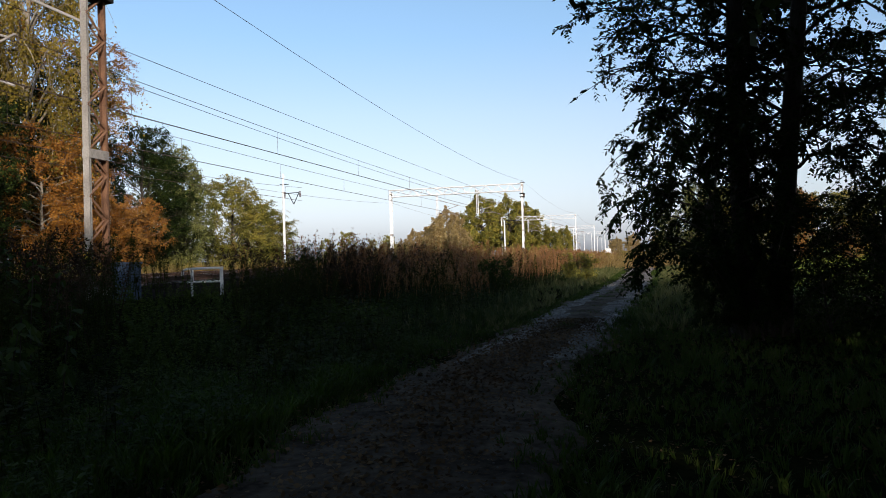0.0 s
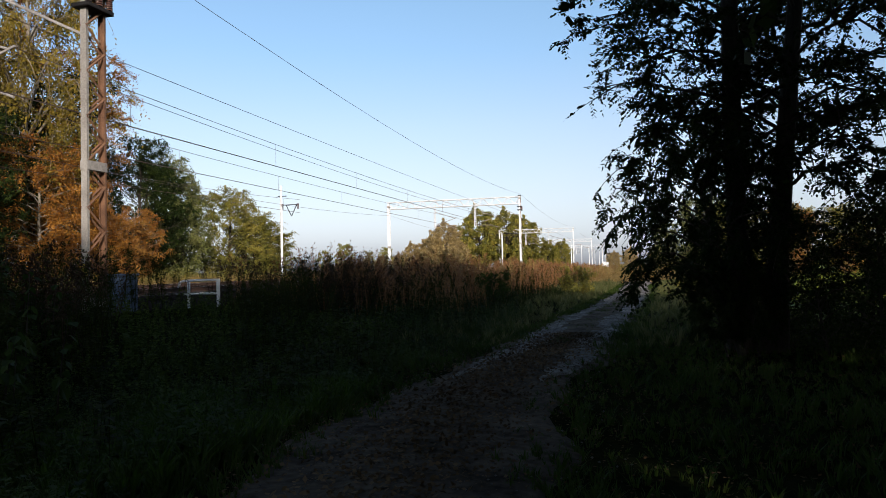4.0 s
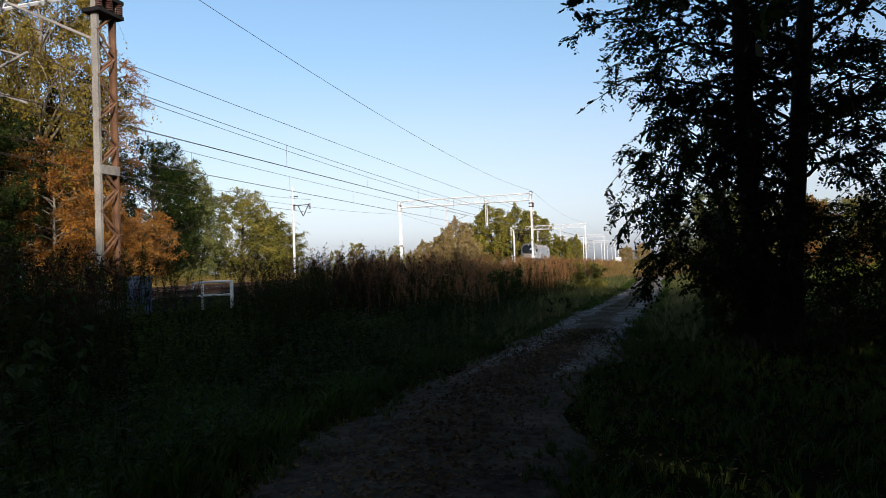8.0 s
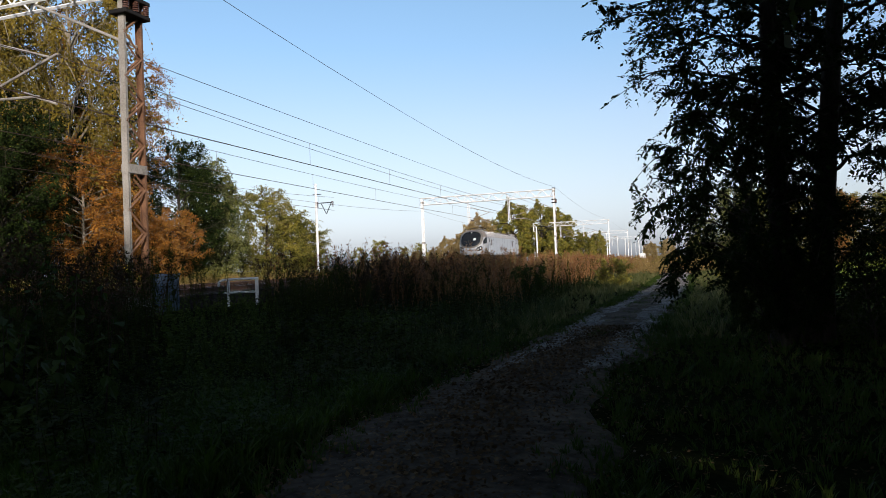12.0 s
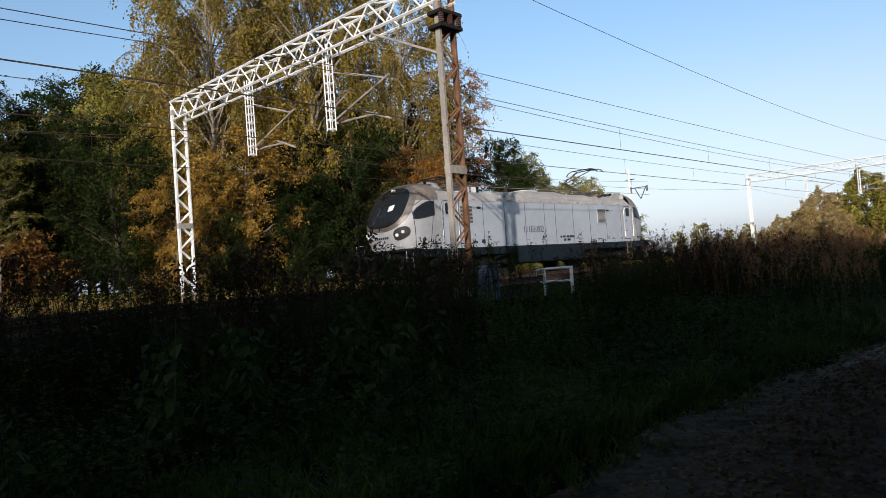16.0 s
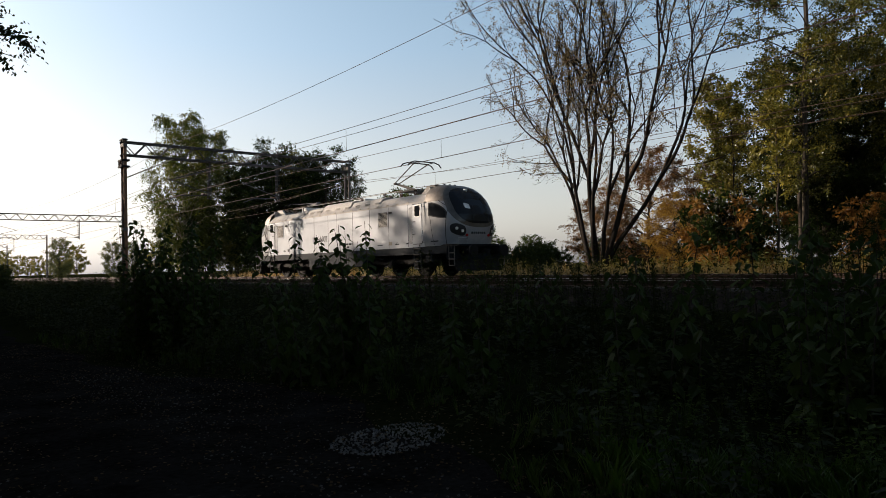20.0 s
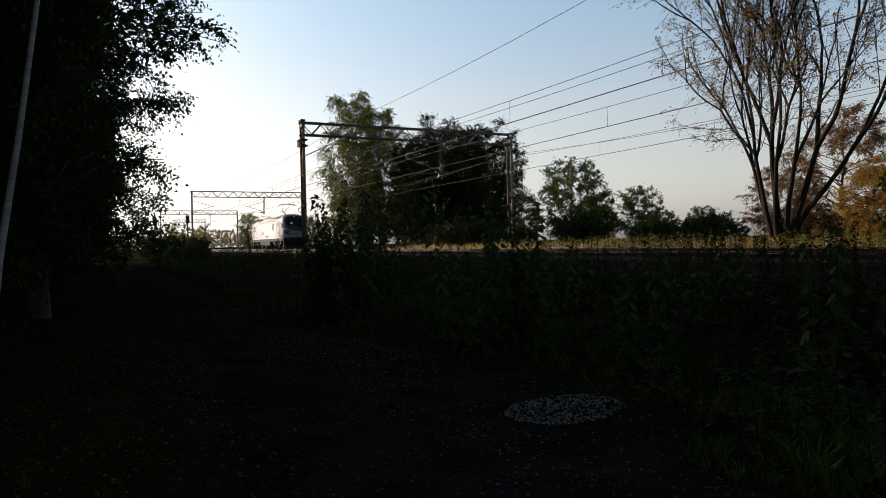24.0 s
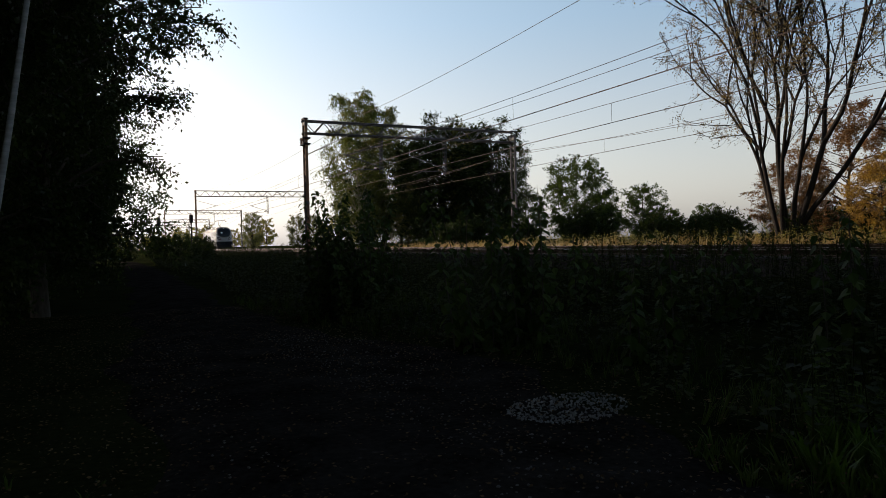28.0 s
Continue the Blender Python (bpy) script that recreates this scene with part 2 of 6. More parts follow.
M["lf_green"] = foliage("leaves_green_turning", [(0.04, 0.06, 0.014), (0.1, 0.12, 0.022), (0.22, 0.2, 0.035)], 0.26)
M["lf_olive"] = foliage("leaves_olive", [(0.07, 0.08, 0.018), (0.2, 0.18, 0.035), (0.38, 0.3, 0.06)], 0.26)
M["lf_alder"] = foliage("leaves_alder", [(0.034, 0.042, 0.01), (0.095, 0.098, 0.02), (0.24, 0.185, 0.034)], 0.26)
M["lf_orange"] = foliage("leaves_orange", [(0.1, 0.042, 0.012), (0.32, 0.135, 0.027), (0.5, 0.25, 0.05)])
M["lf_brown"] = foliage("leaves_brown", [(0.06, 0.03, 0.014), (0.16, 0.08, 0.03), (0.26, 0.15, 0.06)])
M["lf_willow"] = foliage("leaves_willow", [(0.05, 0.04, 0.014), (0.13, 0.09, 0.03), (0.24, 0.16, 0.05)])
M["lf_gold"] = foliage("leaves_birch_gold", [(0.07, 0.06, 0.014), (0.21, 0.155, 0.028), (0.42, 0.29, 0.055)], 0.4)
M["lf_rust"] = foliage("leaves_rust", [(0.09, 0.045, 0.014), (0.25, 0.12, 0.03), (0.4, 0.22, 0.06)], 0.45)
M["lf_olive2"] = foliage("leaves_grey_green", [(0.05, 0.062, 0.02), (0.13, 0.14, 0.04), (0.26, 0.25, 0.09)], 0.26)
# faded grass, lightened as well for the more open sky there
M["lf_meadow"] = foliage("meadow_grass", [(0.045, 0.065, 0.018), (0.11, 0.12, 0.04), (0.22, 0.19, 0.085)], gloss=0.03)
# darker copy of the dry red weeds, for the shaded near bank
M["lf_umber"] = foliage("shaded_dry_stalks", [(0.02, 0.014, 0.009), (0.05, 0.032, 0.019), (0.1, 0.066, 0.038)], gloss=0.03)
M["lf_fresh"] = foliage("fresh_grass", [(0.024, 0.058, 0.006), (0.048, 0.095, 0.01), (0.085, 0.125, 0.018)], gloss=0.03)
M["lf_amber"] = foliage("leaves_amber", [(0.09, 0.055, 0.013), (0.28, 0.16, 0.03), (0.48, 0.3, 0.055)], 0.3)
M["lf_tan"] = foliage("leaves_tan", [(0.15, 0.105, 0.045), (0.32, 0.23, 0.095), (0.48, 0.36, 0.16)], 0.3)
M["lf_crop"] = foliage("crop_leaves", [(0.1, 0.13, 0.02), (0.2, 0.23, 0.04), (0.32, 0.31, 0.07)], gloss=0.05)
# bush, weed, grass and herb colours lowered for the shaded bank
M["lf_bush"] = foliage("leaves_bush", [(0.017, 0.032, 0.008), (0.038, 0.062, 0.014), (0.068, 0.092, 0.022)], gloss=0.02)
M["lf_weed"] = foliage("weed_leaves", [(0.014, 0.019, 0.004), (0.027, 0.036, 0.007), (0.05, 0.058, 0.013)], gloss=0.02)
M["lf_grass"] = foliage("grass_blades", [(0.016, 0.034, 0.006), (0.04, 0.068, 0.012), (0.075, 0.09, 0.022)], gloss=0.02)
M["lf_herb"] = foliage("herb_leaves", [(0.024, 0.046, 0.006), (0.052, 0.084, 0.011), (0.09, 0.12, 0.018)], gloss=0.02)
M["lf_straw"] = foliage("dry_grass", [(0.16, 0.1, 0.035), (0.34, 0.22, 0.075), (0.48, 0.35, 0.13)])
# dry reds brightened to read as sunlit on the far bank
M["lf_red"] = foliage("dry_red_weeds", [(0.12, 0.05, 0.022), (0.27, 0.125, 0.05), (0.4, 0.22, 0.09)])
M["lf_litter"] = foliage("fallen_leaves", [(0.03, 0.018, 0.008), (0.07, 0.043, 0.021), (0.18, 0.12, 0.066)], 0.1, 0.05)


# ---- mesh tools ----
def part(name, data, material, parent=None, label=""):
    """Links a bmesh, or a (verts, faces) pair, as one mesh object under a thing."""
    if isinstance(data, bmesh.types.BMesh):
        me = bpy.data.meshes.new(name)
        data.to_mesh(me)
        data.free()
    else:
        me = bpy.data.meshes.new(name)
        vs, fs = data
        me.from_pydata([tuple(v) for v in np.asarray(vs, float).tolist()], [], [tuple(f) for f in (fs.tolist() if hasattr(fs, "tolist") else fs)])
    me.materials.append(material)
    ob = new(name, me)
    if parent is not None:
        ob.parent = parent
    return tagged(ob, label) if label else ob


def thing(name, m, label, category, group="", kind=""):
    ob = new(name)
    ob.empty_display_size = 0.3
    ob.matrix_world = m
    return tagged(ob, label, category, group, kind)


def smooth(ob, angle=40):
    me = ob.data
    me.polygons.foreach_set("use_smooth", [True] * len(me.polygons))
    me.set_sharp_from_angle(angle=radians(angle))
    return ob


def boxes(items, bevel=0.0):
    """One bmesh of boxes (cx, cy, cz, sx, sy, sz)."""
    bm = bmesh.new()
    for cx, cy, cz, sx, sy, sz in items:
        bmesh.ops.create_cube(bm, size=1, matrix=Matrix.Translation((cx, cy, cz)) @ Matrix.Diagonal((sx, sy, sz, 1)))
    if bevel:
        bmesh.ops.bevel(bm, geom=bm.edges[:], offset=bevel, segments=2, affect="EDGES", clamp_overlap=True)
    return bm


def tube(points, radii, sides=6, closed=True):
    """Vertices and faces of a tapered tube along points."""
    pts = np.asarray(points, float)
    n = len(pts)
    radii = np.full(n, radii, float) if np.isscalar(radii) else np.asarray(radii, float)
    tan = np.gradient(pts, axis=0)
    tan /= np.linalg.norm(tan, axis=1)[:, None] + 1e-9
    ref = np.array([0, 0, 1.0]) if abs(tan[:, 2]).mean() < 0.8 else np.array([1.0, 0, 0])
    a = np.cross(tan, ref)
    a /= np.linalg.norm(a, axis=1)[:, None] + 1e-9
    b = np.cross(tan, a)
    ang = np.arange(sides) * 2 * math.pi / sides
    vs = (pts[:, None] + radii[:, None, None] * (np.cos(ang)[None, :, None] * a[:, None] + np.sin(ang)[None, :, None] * b[:, None])).reshape(-1, 3)
    i, j = np.meshgrid(np.arange(n - 1), np.arange(sides), indexing="ij")
    k = (j + 1) % sides
    fs = np.stack([i * sides + j, i * sides + k, (i + 1) * sides + k, (i + 1) * sides + j], -1).reshape(-1, 4).tolist()
    if closed:
        fs += [list(range(sides))[::-1], list(range((n - 1) * sides, n * sides))]
    return vs, fs


def join(pairs):
    vs, fs, o = [], [], 0
    for v, f in pairs:
        vs.append(np.asarray(v, float))
        fs += [[q + o for q in face] for face in f]
        o += len(v)
    return np.concatenate(vs), fs


def bars(segments, radius, sides=5):
    """Straight bars between pairs of points, as one (verts, faces)."""
    return join([tube([a, b], radius, sides) for a, b in segments])


def leaf_cards(points, rng, length, width, droop=0.0, flat=0.0):
    """Pointed leaves at the points, each a folded diamond."""
    n = len(points)
    a = rng.normal(size=(n, 3))
    a[:, 2] = a[:, 2] * (1 - flat) - droop
    a /= np.linalg.norm(a, axis=1)[:, None] + 1e-9
    c = rng.normal(size=(n, 3))
    c[:, 2] += flat * 3
    b = np.cross(a, c)
    b /= np.linalg.norm(b, axis=1)[:, None] + 1e-9
    s = rng.uniform(0.65, 1.35, (n, 1))
    la, wb = a * length * s * 0.5, b * width * s * 0.5
    mid = points + la * 0.1
    vs = np.stack([points - la, mid + wb, points + la, mid - wb], 1).reshape(-1, 3)
    return vs, np.arange(4 * n).reshape(-1, 4)


# ---- ground ----
RAIL = 1.15                       # height of the rail heads
NEAR_X, LOCO_X = -15.4, -20.4     # centre lines of the two tracks
MAST_X, DROP_A, DROP_B, POST_X = -12.6, -17.9, -22.8, -28.6


def land(x, y):
    """Height of the natural ground: flat by the path, a bank up to the railway, a lower strip behind it."""
    k = np.array([-60, -34, -29, -25.5, -24, -12.6, -11.4, -9, -6.5, -4, 0, 4, 8, 60])
    h = np.array([0.75, 0.75, 0.8, 0.85, 0.62, 0.62, 0.66, 0.4, 0.08, -0.02, 0, 0.08, 0.15, 0.1])
    z = np.interp(x, k, h)
    return z + 0.05 * np.sin(x * 0.9 + y * 0.35) * np.cos(y * 0.6 - x * 0.2) * np.clip((np.abs(x) - 1) / 4, 0, 1) * (np.abs(np.asarray(x) + 18) > 6.5)


def path_x(y):
    return np.interp(y, [-90, -60, -30, -18, -9, 0, 4, 8, 10, 12.5, 17, 23, 35, 60, 170], [-2.75, -3.1, -2.57, -2.2, -1.9, -1.75, -1.8, -1.95, -1.86, -1.62, -1.38, -1.07, -0.3, 0.2, 0.8]) + 0.05 * np.sin(np.asarray(y) * 0.5)


def widening(y):
    """Extra width of the road on its railway side, where vehicles turn."""
    return 1.9 * np.exp(-((y + 7.5) / 6.0) ** 2)


def sheet(xs, ys, fz):
    gx, gy = np.meshgrid(xs, ys, indexing="ij")
    vs = np.stack([gx, gy, fz(gx, gy)], -1).reshape(-1, 3)
    m, n = len(xs), len(ys)
    i, j = np.meshgrid(np.arange(m - 1), np.arange(n - 1), indexing="ij")
    fs = np.stack([i * n + j, (i + 1) * n + j, (i + 1) * n + j + 1, i * n + j + 1], -1).reshape(-1, 4)
    return vs, fs


gxs = np.concatenate([[-3000, -1000, -400, -150, -80], np.arange(-60, 24.01, 0.7), [40, 80, 200, 600, 3000]])
gys = np.concatenate([[-3000, -1000, -500, -260, -180], np.arange(-130, -30, 5), np.arange(-30, 45, 0.8), np.arange(45, 150, 5), [180, 260, 500, 1000, 3000]])
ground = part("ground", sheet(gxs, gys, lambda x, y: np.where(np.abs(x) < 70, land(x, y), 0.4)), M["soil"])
tagged(smooth(ground), "shade-darkened soil with short grass and leaf litter", "ground", kind="structure")

pys = np.arange(-90, 170, 0.5)
pus = np.linspace(-1.4, 1.4, 15)


def path_sheet(pys):
    vs = []
    for u in pus:
        w = 1.0 + 0.12 * np.sin(pys * 0.8 + u * 3) + 0.1 * np.sin(pys * 2.3)
        x = path_x(pys) + u * w + np.minimum(0, u) / 1.25 * widening(pys)
        rut = -0.035 * np.exp(-((abs(u) - 0.75) / 0.28) ** 2) + 0.02 * np.exp(-(u / 0.35) ** 2)
        z = land(x, pys) + 0.075 - 0.1 * (abs(u) / 1.25) ** 6 + rut + 0.008 * np.sin(pys * 3.1 + u * 7)
        vs.append(np.stack([x, pys, z], -1))
    m, n = len(pus), len(pys)
    i, j = np.meshgrid(np.arange(m - 1), np.arange(n - 1), indexing="ij")
    return np.concatenate(vs), np.stack([i * n + j, (i + 1) * n + j, (i + 1) * n + j + 1, i * n + j + 1], -1).reshape(-1, 4)


# south of y = 3 the road takes its shade-darkened copy
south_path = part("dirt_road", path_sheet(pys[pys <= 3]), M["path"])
tagged(smooth(south_path), "trodden earth road, colour darkened for shade, strewn with fallen leaves", "road", kind="structure")
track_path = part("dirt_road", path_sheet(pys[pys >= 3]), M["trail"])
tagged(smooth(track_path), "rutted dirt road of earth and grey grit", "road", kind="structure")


def rut_strip(side, y0, y1, seed):
    """A wheel rut of pale gravel with ragged edges, lying on the road."""
    r = np.random.default_rng(seed)
    ys = np.arange(y0, y1, 0.22)
    n = len(ys)
    wob = lambda k: np.convolve(r.normal(0, 1, n + 12), np.ones(k) / k ** 0.5, "same")[6:-6]
    mid = path_x(ys) + side * 0.66 + 0.06 * wob(9)
    wide = np.interp(ys, [9.5, 13.5, 19, 24], [0.04, 0.48, 0.48, 0.32])
    w1, w2 = wide * (1 + 0.2 * wob(5) + 0.15 * wob(2)), wide * (1 + 0.2 * wob(5) + 0.15 * wob(2))
    vs = []
    for u in np.linspace(-1, 1, 7):
        x = mid + np.where(u < 0, u * np.abs(w1), u * np.abs(w2))
        c = np.clip(np.abs((x - path_x(ys))) / 1.25, 0, 1.1)
        vs.append(np.stack([x, ys, land(x, ys) + 0.088 - 0.1 * c ** 6 - 0.03 * np.exp(-((np.abs(x - path_x(ys)) - 0.75) / 0.28) ** 2) + 0.012 * r.normal(0, 1, n) - 0.03 * abs(u) ** 4], -1))
    i, j = np.meshgrid(np.arange(6), np.arange(n - 1), indexing="ij")
    return np.concatenate(vs), np.stack([i * n + j, (i + 1) * n + j, (i + 1) * n + j + 1, i * n + j + 1], -1).reshape(-1, 4)


for sd in (-1, 1):
    rut_ob = part("wheel_rut", rut_strip(sd, 9.5, 80, 60 + sd), M["gravel"], track_path, "pale grey gravel wheel rut")

field = part("field", sheet(np.linspace(4.5, 120, 40), np.linspace(15.5, 260, 60), lambda x, y: 0.16 + 0.06 * np.sin(x * 1.3) * np.sin(y * 0.7)), M["field"])
tagged(smooth(field), "bright green crop field in the sun beyond the trees", "field", kind="structure")

# ballast bed under both tracks
bprof = [(-12.75, 0.58), (-13.3, 0.72), (-13.75, RAIL - 0.2), (-17.0, RAIL - 0.17), (-17.9, RAIL - 0.24), (-18.8, RAIL - 0.17), (-22.05, RAIL - 0.2), (-22.6, 0.78), (-23.4, 0.6)]
bys = np.concatenate([[-700, -300, -150], np.arange(-90, 90, 1.2), [150, 300, 800]])
bx, bz = np.array([p[0] for p in bprof]), np.array([p[1] for p in bprof])
ballast = part("ballast", sheet(bx[::-1], bys, lambda x, y: np.interp(x, bx[::-1], bz[::-1]) + 0.03 * np.sin(x * 5.3 + y * 3.7) * np.sin(y * 2.1)), M["ballast"])
tagged(ballast, "bank of brown crushed-stone ballast under the tracks", "ballast", kind="structure")


def rail_shape(y0, y1):
    """A flat-bottomed rail: foot, web, head."""
    prof = [(-0.07, -0.16), (0.07, -0.16), (0.07, -0.145), (0.012, -0.12), (0.012, -0.04), (0.036, -0.03), (0.036, -0.004), (0.028, 0), (-0.028, 0), (-0.036, -0.004), (-0.036, -0.03), (-0.012, -0.04), (-0.012, -0.12), (-0.07, -0.145)]
    n = len(prof)
    vs = [(x, y, z) for y in (y0, y1) for x, z in prof]
    fs = [[i, (i + 1) % n, n + (i + 1) % n, n + i] for i in range(n)] + [list(range(n))[::-1], list(range(n, 2 * n))]
    return vs, fs


for cx in (NEAR_X, LOCO_X):
    tr = thing("railway_track", pose(cx, 0, RAIL), "rusty steel railway track on concrete sleepers in ballast", "railway track", "railway tracks", "structure")
    for s in (-0.755, 0.755):
        r = part("rail", rail_shape(-700, 800), M["rust"], tr)
        r.location.x = s
        top = part("rail_head", boxes([(0, 50, 0.001, 0.05, 1500, 0.004)]), M["railtop"], r, "worn shiny rail head")
    near = [(0, y, -0.24, 2.5, 0.26, 0.17) for y in np.arange(-300, 400, 0.62)]
    sl = part("sleepers", join([([(x * 1.25, y + dy * 0.13, z) for z, k in ((-0.33, 1), (-0.155, 0.9)) for x, dy in ((-k, -k), (k, -k), (k, k), (-k, k))], [[3, 2, 1, 0], [4, 5, 6, 7], [0, 1, 5, 4], [1, 2, 6, 5], [2, 3, 7, 6], [3, 0, 4, 7]]) for _, y, *_r in near]), M["sleeper"], tr)
    tagged(sl, "row of grey concrete sleepers", kind="stuff")


# ---- catenary ----
def lattice_mast(h, material, lace):
    """Two upright channels joined by zigzag lacing along y; foot at z = 0."""
    k = 0.31
    ups = []
    for s in (-1, 1):
        ups.append(boxes([(0, s * k, h / 2, 0.18, 0.016, h), (0.08, s * (k - 0.03), h / 2, 0.02, 0.06, h), (-0.08, s * (k - 0.03), h / 2, 0.02, 0.06, h)]))
    segs, z, s = [], 0.5, 1
    while z < h - 0.6:
        segs += [((sx, -s * k, z), (sx, s * k, z + 0.55)) for sx in (-0.075, 0.075)]
        z, s = z + 0.55, -s
    plates = [(0.0, 0, zz, 0.21, 2 * k + 0.03, 0.22) for zz in (0.4, 3.72, h - 0.3)]
    return ups, segs, plates


def gantry(y, near_x, far_x, drops, label, detailed):
    g = thing("catenary_gantry", pose(0, y, 0), label, "gantry", "catenary gantries")
    # southern gantries get their backlit darkness from a grey instead of white
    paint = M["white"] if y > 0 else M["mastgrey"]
    for x, h, mat in ((near_x, 9.2, M["mastrust"]), (far_x, 8.9, paint)):
        base = 0.55
        ups, lace, plates = lattice_mast(h, mat, True)
        mroot = None
        for i, u in enumerate(ups):
            # sunward upright of a near mast takes paler paint, its lit look
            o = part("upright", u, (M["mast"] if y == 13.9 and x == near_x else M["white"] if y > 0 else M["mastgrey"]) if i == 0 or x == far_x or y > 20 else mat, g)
            o.location = (x, 0, base)
        if detailed:
            for a, b in lace:
                o = part("lacing_bar", bars([(a, b)], 0.03, 4), mat, g)
                o.location = (x, 0, base)
        else:
            o = tagged(part("lacing", bars(lace, 0.018, 4), mat, g), kind="stuff")
            o.location = (x, 0, base)
        for pl_ in plates:
            o = part("batten_plate", boxes([pl_]), M["mast"] if y > 0 else M["mastgrey"], g)
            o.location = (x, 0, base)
        o = part("foundation", boxes([(x, 0, 0.5, 0.7, 1.0, 0.5)], 0.04), M["sleeper"], g)
    if detailed:
        part("warning_band", boxes([(near_x, -0.325, 1.75, 0.195, 0.03, 0.3)]), M["yellow"], g, "flaking yellow warning band")
    # truss beam
    zt, zb, hw = 9.65, 8.85, 0.28
    x0, x1 = near_x + 0.15, far_x - 0.15
    chords = [((x0, s * hw, z), (x1, s * hw, z)) for s in (-1, 1) for z in (zt, zb)]
    for a, b in chords:
        part("chord", bars([(a, b)], 0.05, 4), paint, g)
    n = max(8, int(abs(x1 - x0) / 0.72))
    web, xs = [], np.linspace(x0, x1, n + 1)
    for i in range(n):
        za, zc = (zt, zb) if i % 2 == 0 else (zb, zt)
        web += [((xs[i], s * hw, za), (xs[i + 1], s * hw, zc)) for s in (-1, 1)]
        web += [((xs[i], -hw, zz), (xs[i + 1], hw, zz)) for zz in (zt, zb)] if i % 2 == 0 else [((xs[i], hw, zt), (xs[i + 1], -hw, zt))]
    if detailed:
        for a, b in web:
            part("truss_bar", bars([(a, b)], 0.03, 4), paint, g)
    else:
        tagged(part("truss_lacing", bars(web, 0.032, 4), paint, g), kind="stuff")
    # hanging posts with their cantilevers
    for dx in drops:
        segs = [((dx + s * 0.09, t * 0.11, zb + 0.3), (dx + s * 0.09, t * 0.11, 6.35)) for s in (-1, 1) for t in (-1, 1)]
        z = 6.4
        while z < zb:
            segs += [((dx + s * 0.09, -0.11, z), (dx + s * 0.09, 0.11, z)) for s in (-1, 1)] + [((dx - 0.09, t * 0.11, z), (dx + 0.09, t * 0.11, z)) for t in (-1, 1)]
            z += 0.3
        part("hanging_post", bars(segs, 0.023, 4), paint, g)
    for tx, sup, side in ((NEAR_X, drops[0] if len(drops) > 1 else near_x, 1), (LOCO_X, drops[-1], 1)):
        d = 1 if tx > sup else -1
        part("cantilever", bars([((sup, 0.15, 8.3), (tx, 0.15, RAIL + 6.35)), ((sup, 0.15, 6.7), (tx + d * 0.25, 0.15, RAIL + 6.4)), ((sup, 0.15, 6.6), (tx - d * 0.4, 0.15, RAIL + 5.35)), ((tx - d * 0.9, 0.15, RAIL + 5.5), (tx + d * 0.2, 0.15, RAIL + 5.08))], 0.035, 6), M["mast"] if y > 0 else M["mastgrey"], g)
        ins = [tube([(sup + d * (0.25 + i * 0.07), 0.15, 6.62 + i * 0.01), (sup + d * (0.29 + i * 0.07), 0.15, 6.62 + i * 0.01)], 0.075, 8) for i in range(5)]
        part("insulator", join(ins), M["insulator"], g)
    if detailed:
        # bracket with feeder insulators at the mast head
        for bx_ in ((near_x, 0, 8.5, 0.5, 0.86, 0.1), (near_x, 0, 8.12, 0.5, 0.86, 0.1), (near_x, 0, 9.78, 0.3, 0.66, 0.1)):
            part("head_bracket", boxes([bx_], 0.01), M["bogie"], g)
        for yy in (-0.34, 0.0, 0.34):
            part("insulator", join([tube([(near_x + 0.18, yy, 8.19 + i * 0.055), (near_x + 0.18, yy, 8.22 + i * 0.055)], 0.08, 8) for i in range(5)]), M["insulator"], g)
        part("stay", bars([((near_x, 0.2, 7.4), (near_x - 3.1, 0.2, 8.9)), ((near_x, -0.2, 7.4), (near_x - 3.1, -0.2, 8.9))], 0.035, 5), M["mast"], g)
    return g


GANTRY_Y = [-264, -212, -160, -105, -45.2, 13.9, 79, 150, 215, 284]
for i, gy in enumerate(GANTRY_Y):
    gantry(gy, MAST_X, POST_X, [DROP_B] if gy == -105 else [DROP_A, DROP_B], "lattice steel gantry with white truss and rusty masts over tracks" if gy == 13.9 else "white lattice steel gantry spanning the railway tracks" if gy > 0 else "lattice steel gantry, its white greyed for backlight, spanning the railway tracks", abs(gy) < 100)

# lone mast behind the tracks
lm = thing("catenary_mast", pose(-28.6, 52.5, 0.75), "slender white steel catenary mast with a short bracket", "mast")
part("post", bars([((0, 0, 0), (0, 0, 8.1))], 0.1, 8), M["white"], lm)
for a_, b_ in (((0, 0, 6.45), (1.5, 0, 6.45)), ((0.45, 0, 6.45), (0.95, 0, 5.5)), ((1.45, 0, 6.45), (0.95, 0, 5.5)), ((-0.3, 0, 7.2), (0.5, 0, 7.2))):
    part("bracket", bars([(a_, b_)], 0.035, 5), M["bogie"], lm)
for q in (0.1, 1.55):
    part("insulator", join([tube([(q, 0, 6.1 + i * 0.08), (q, 0, 6.14 + i * 0.08)], 0.09, 8) for i in range(6)]), M["insulator"], lm)


def span(p, q, sag, n=14):
    t = np.linspace(0, 1, n)[:, None]
    pts = np.asarray(p) * (1 - t) + np.asarray(q) * t
    pts[:, 2] -= sag * 4 * (t * (1 - t))[:, 0]
    return pts


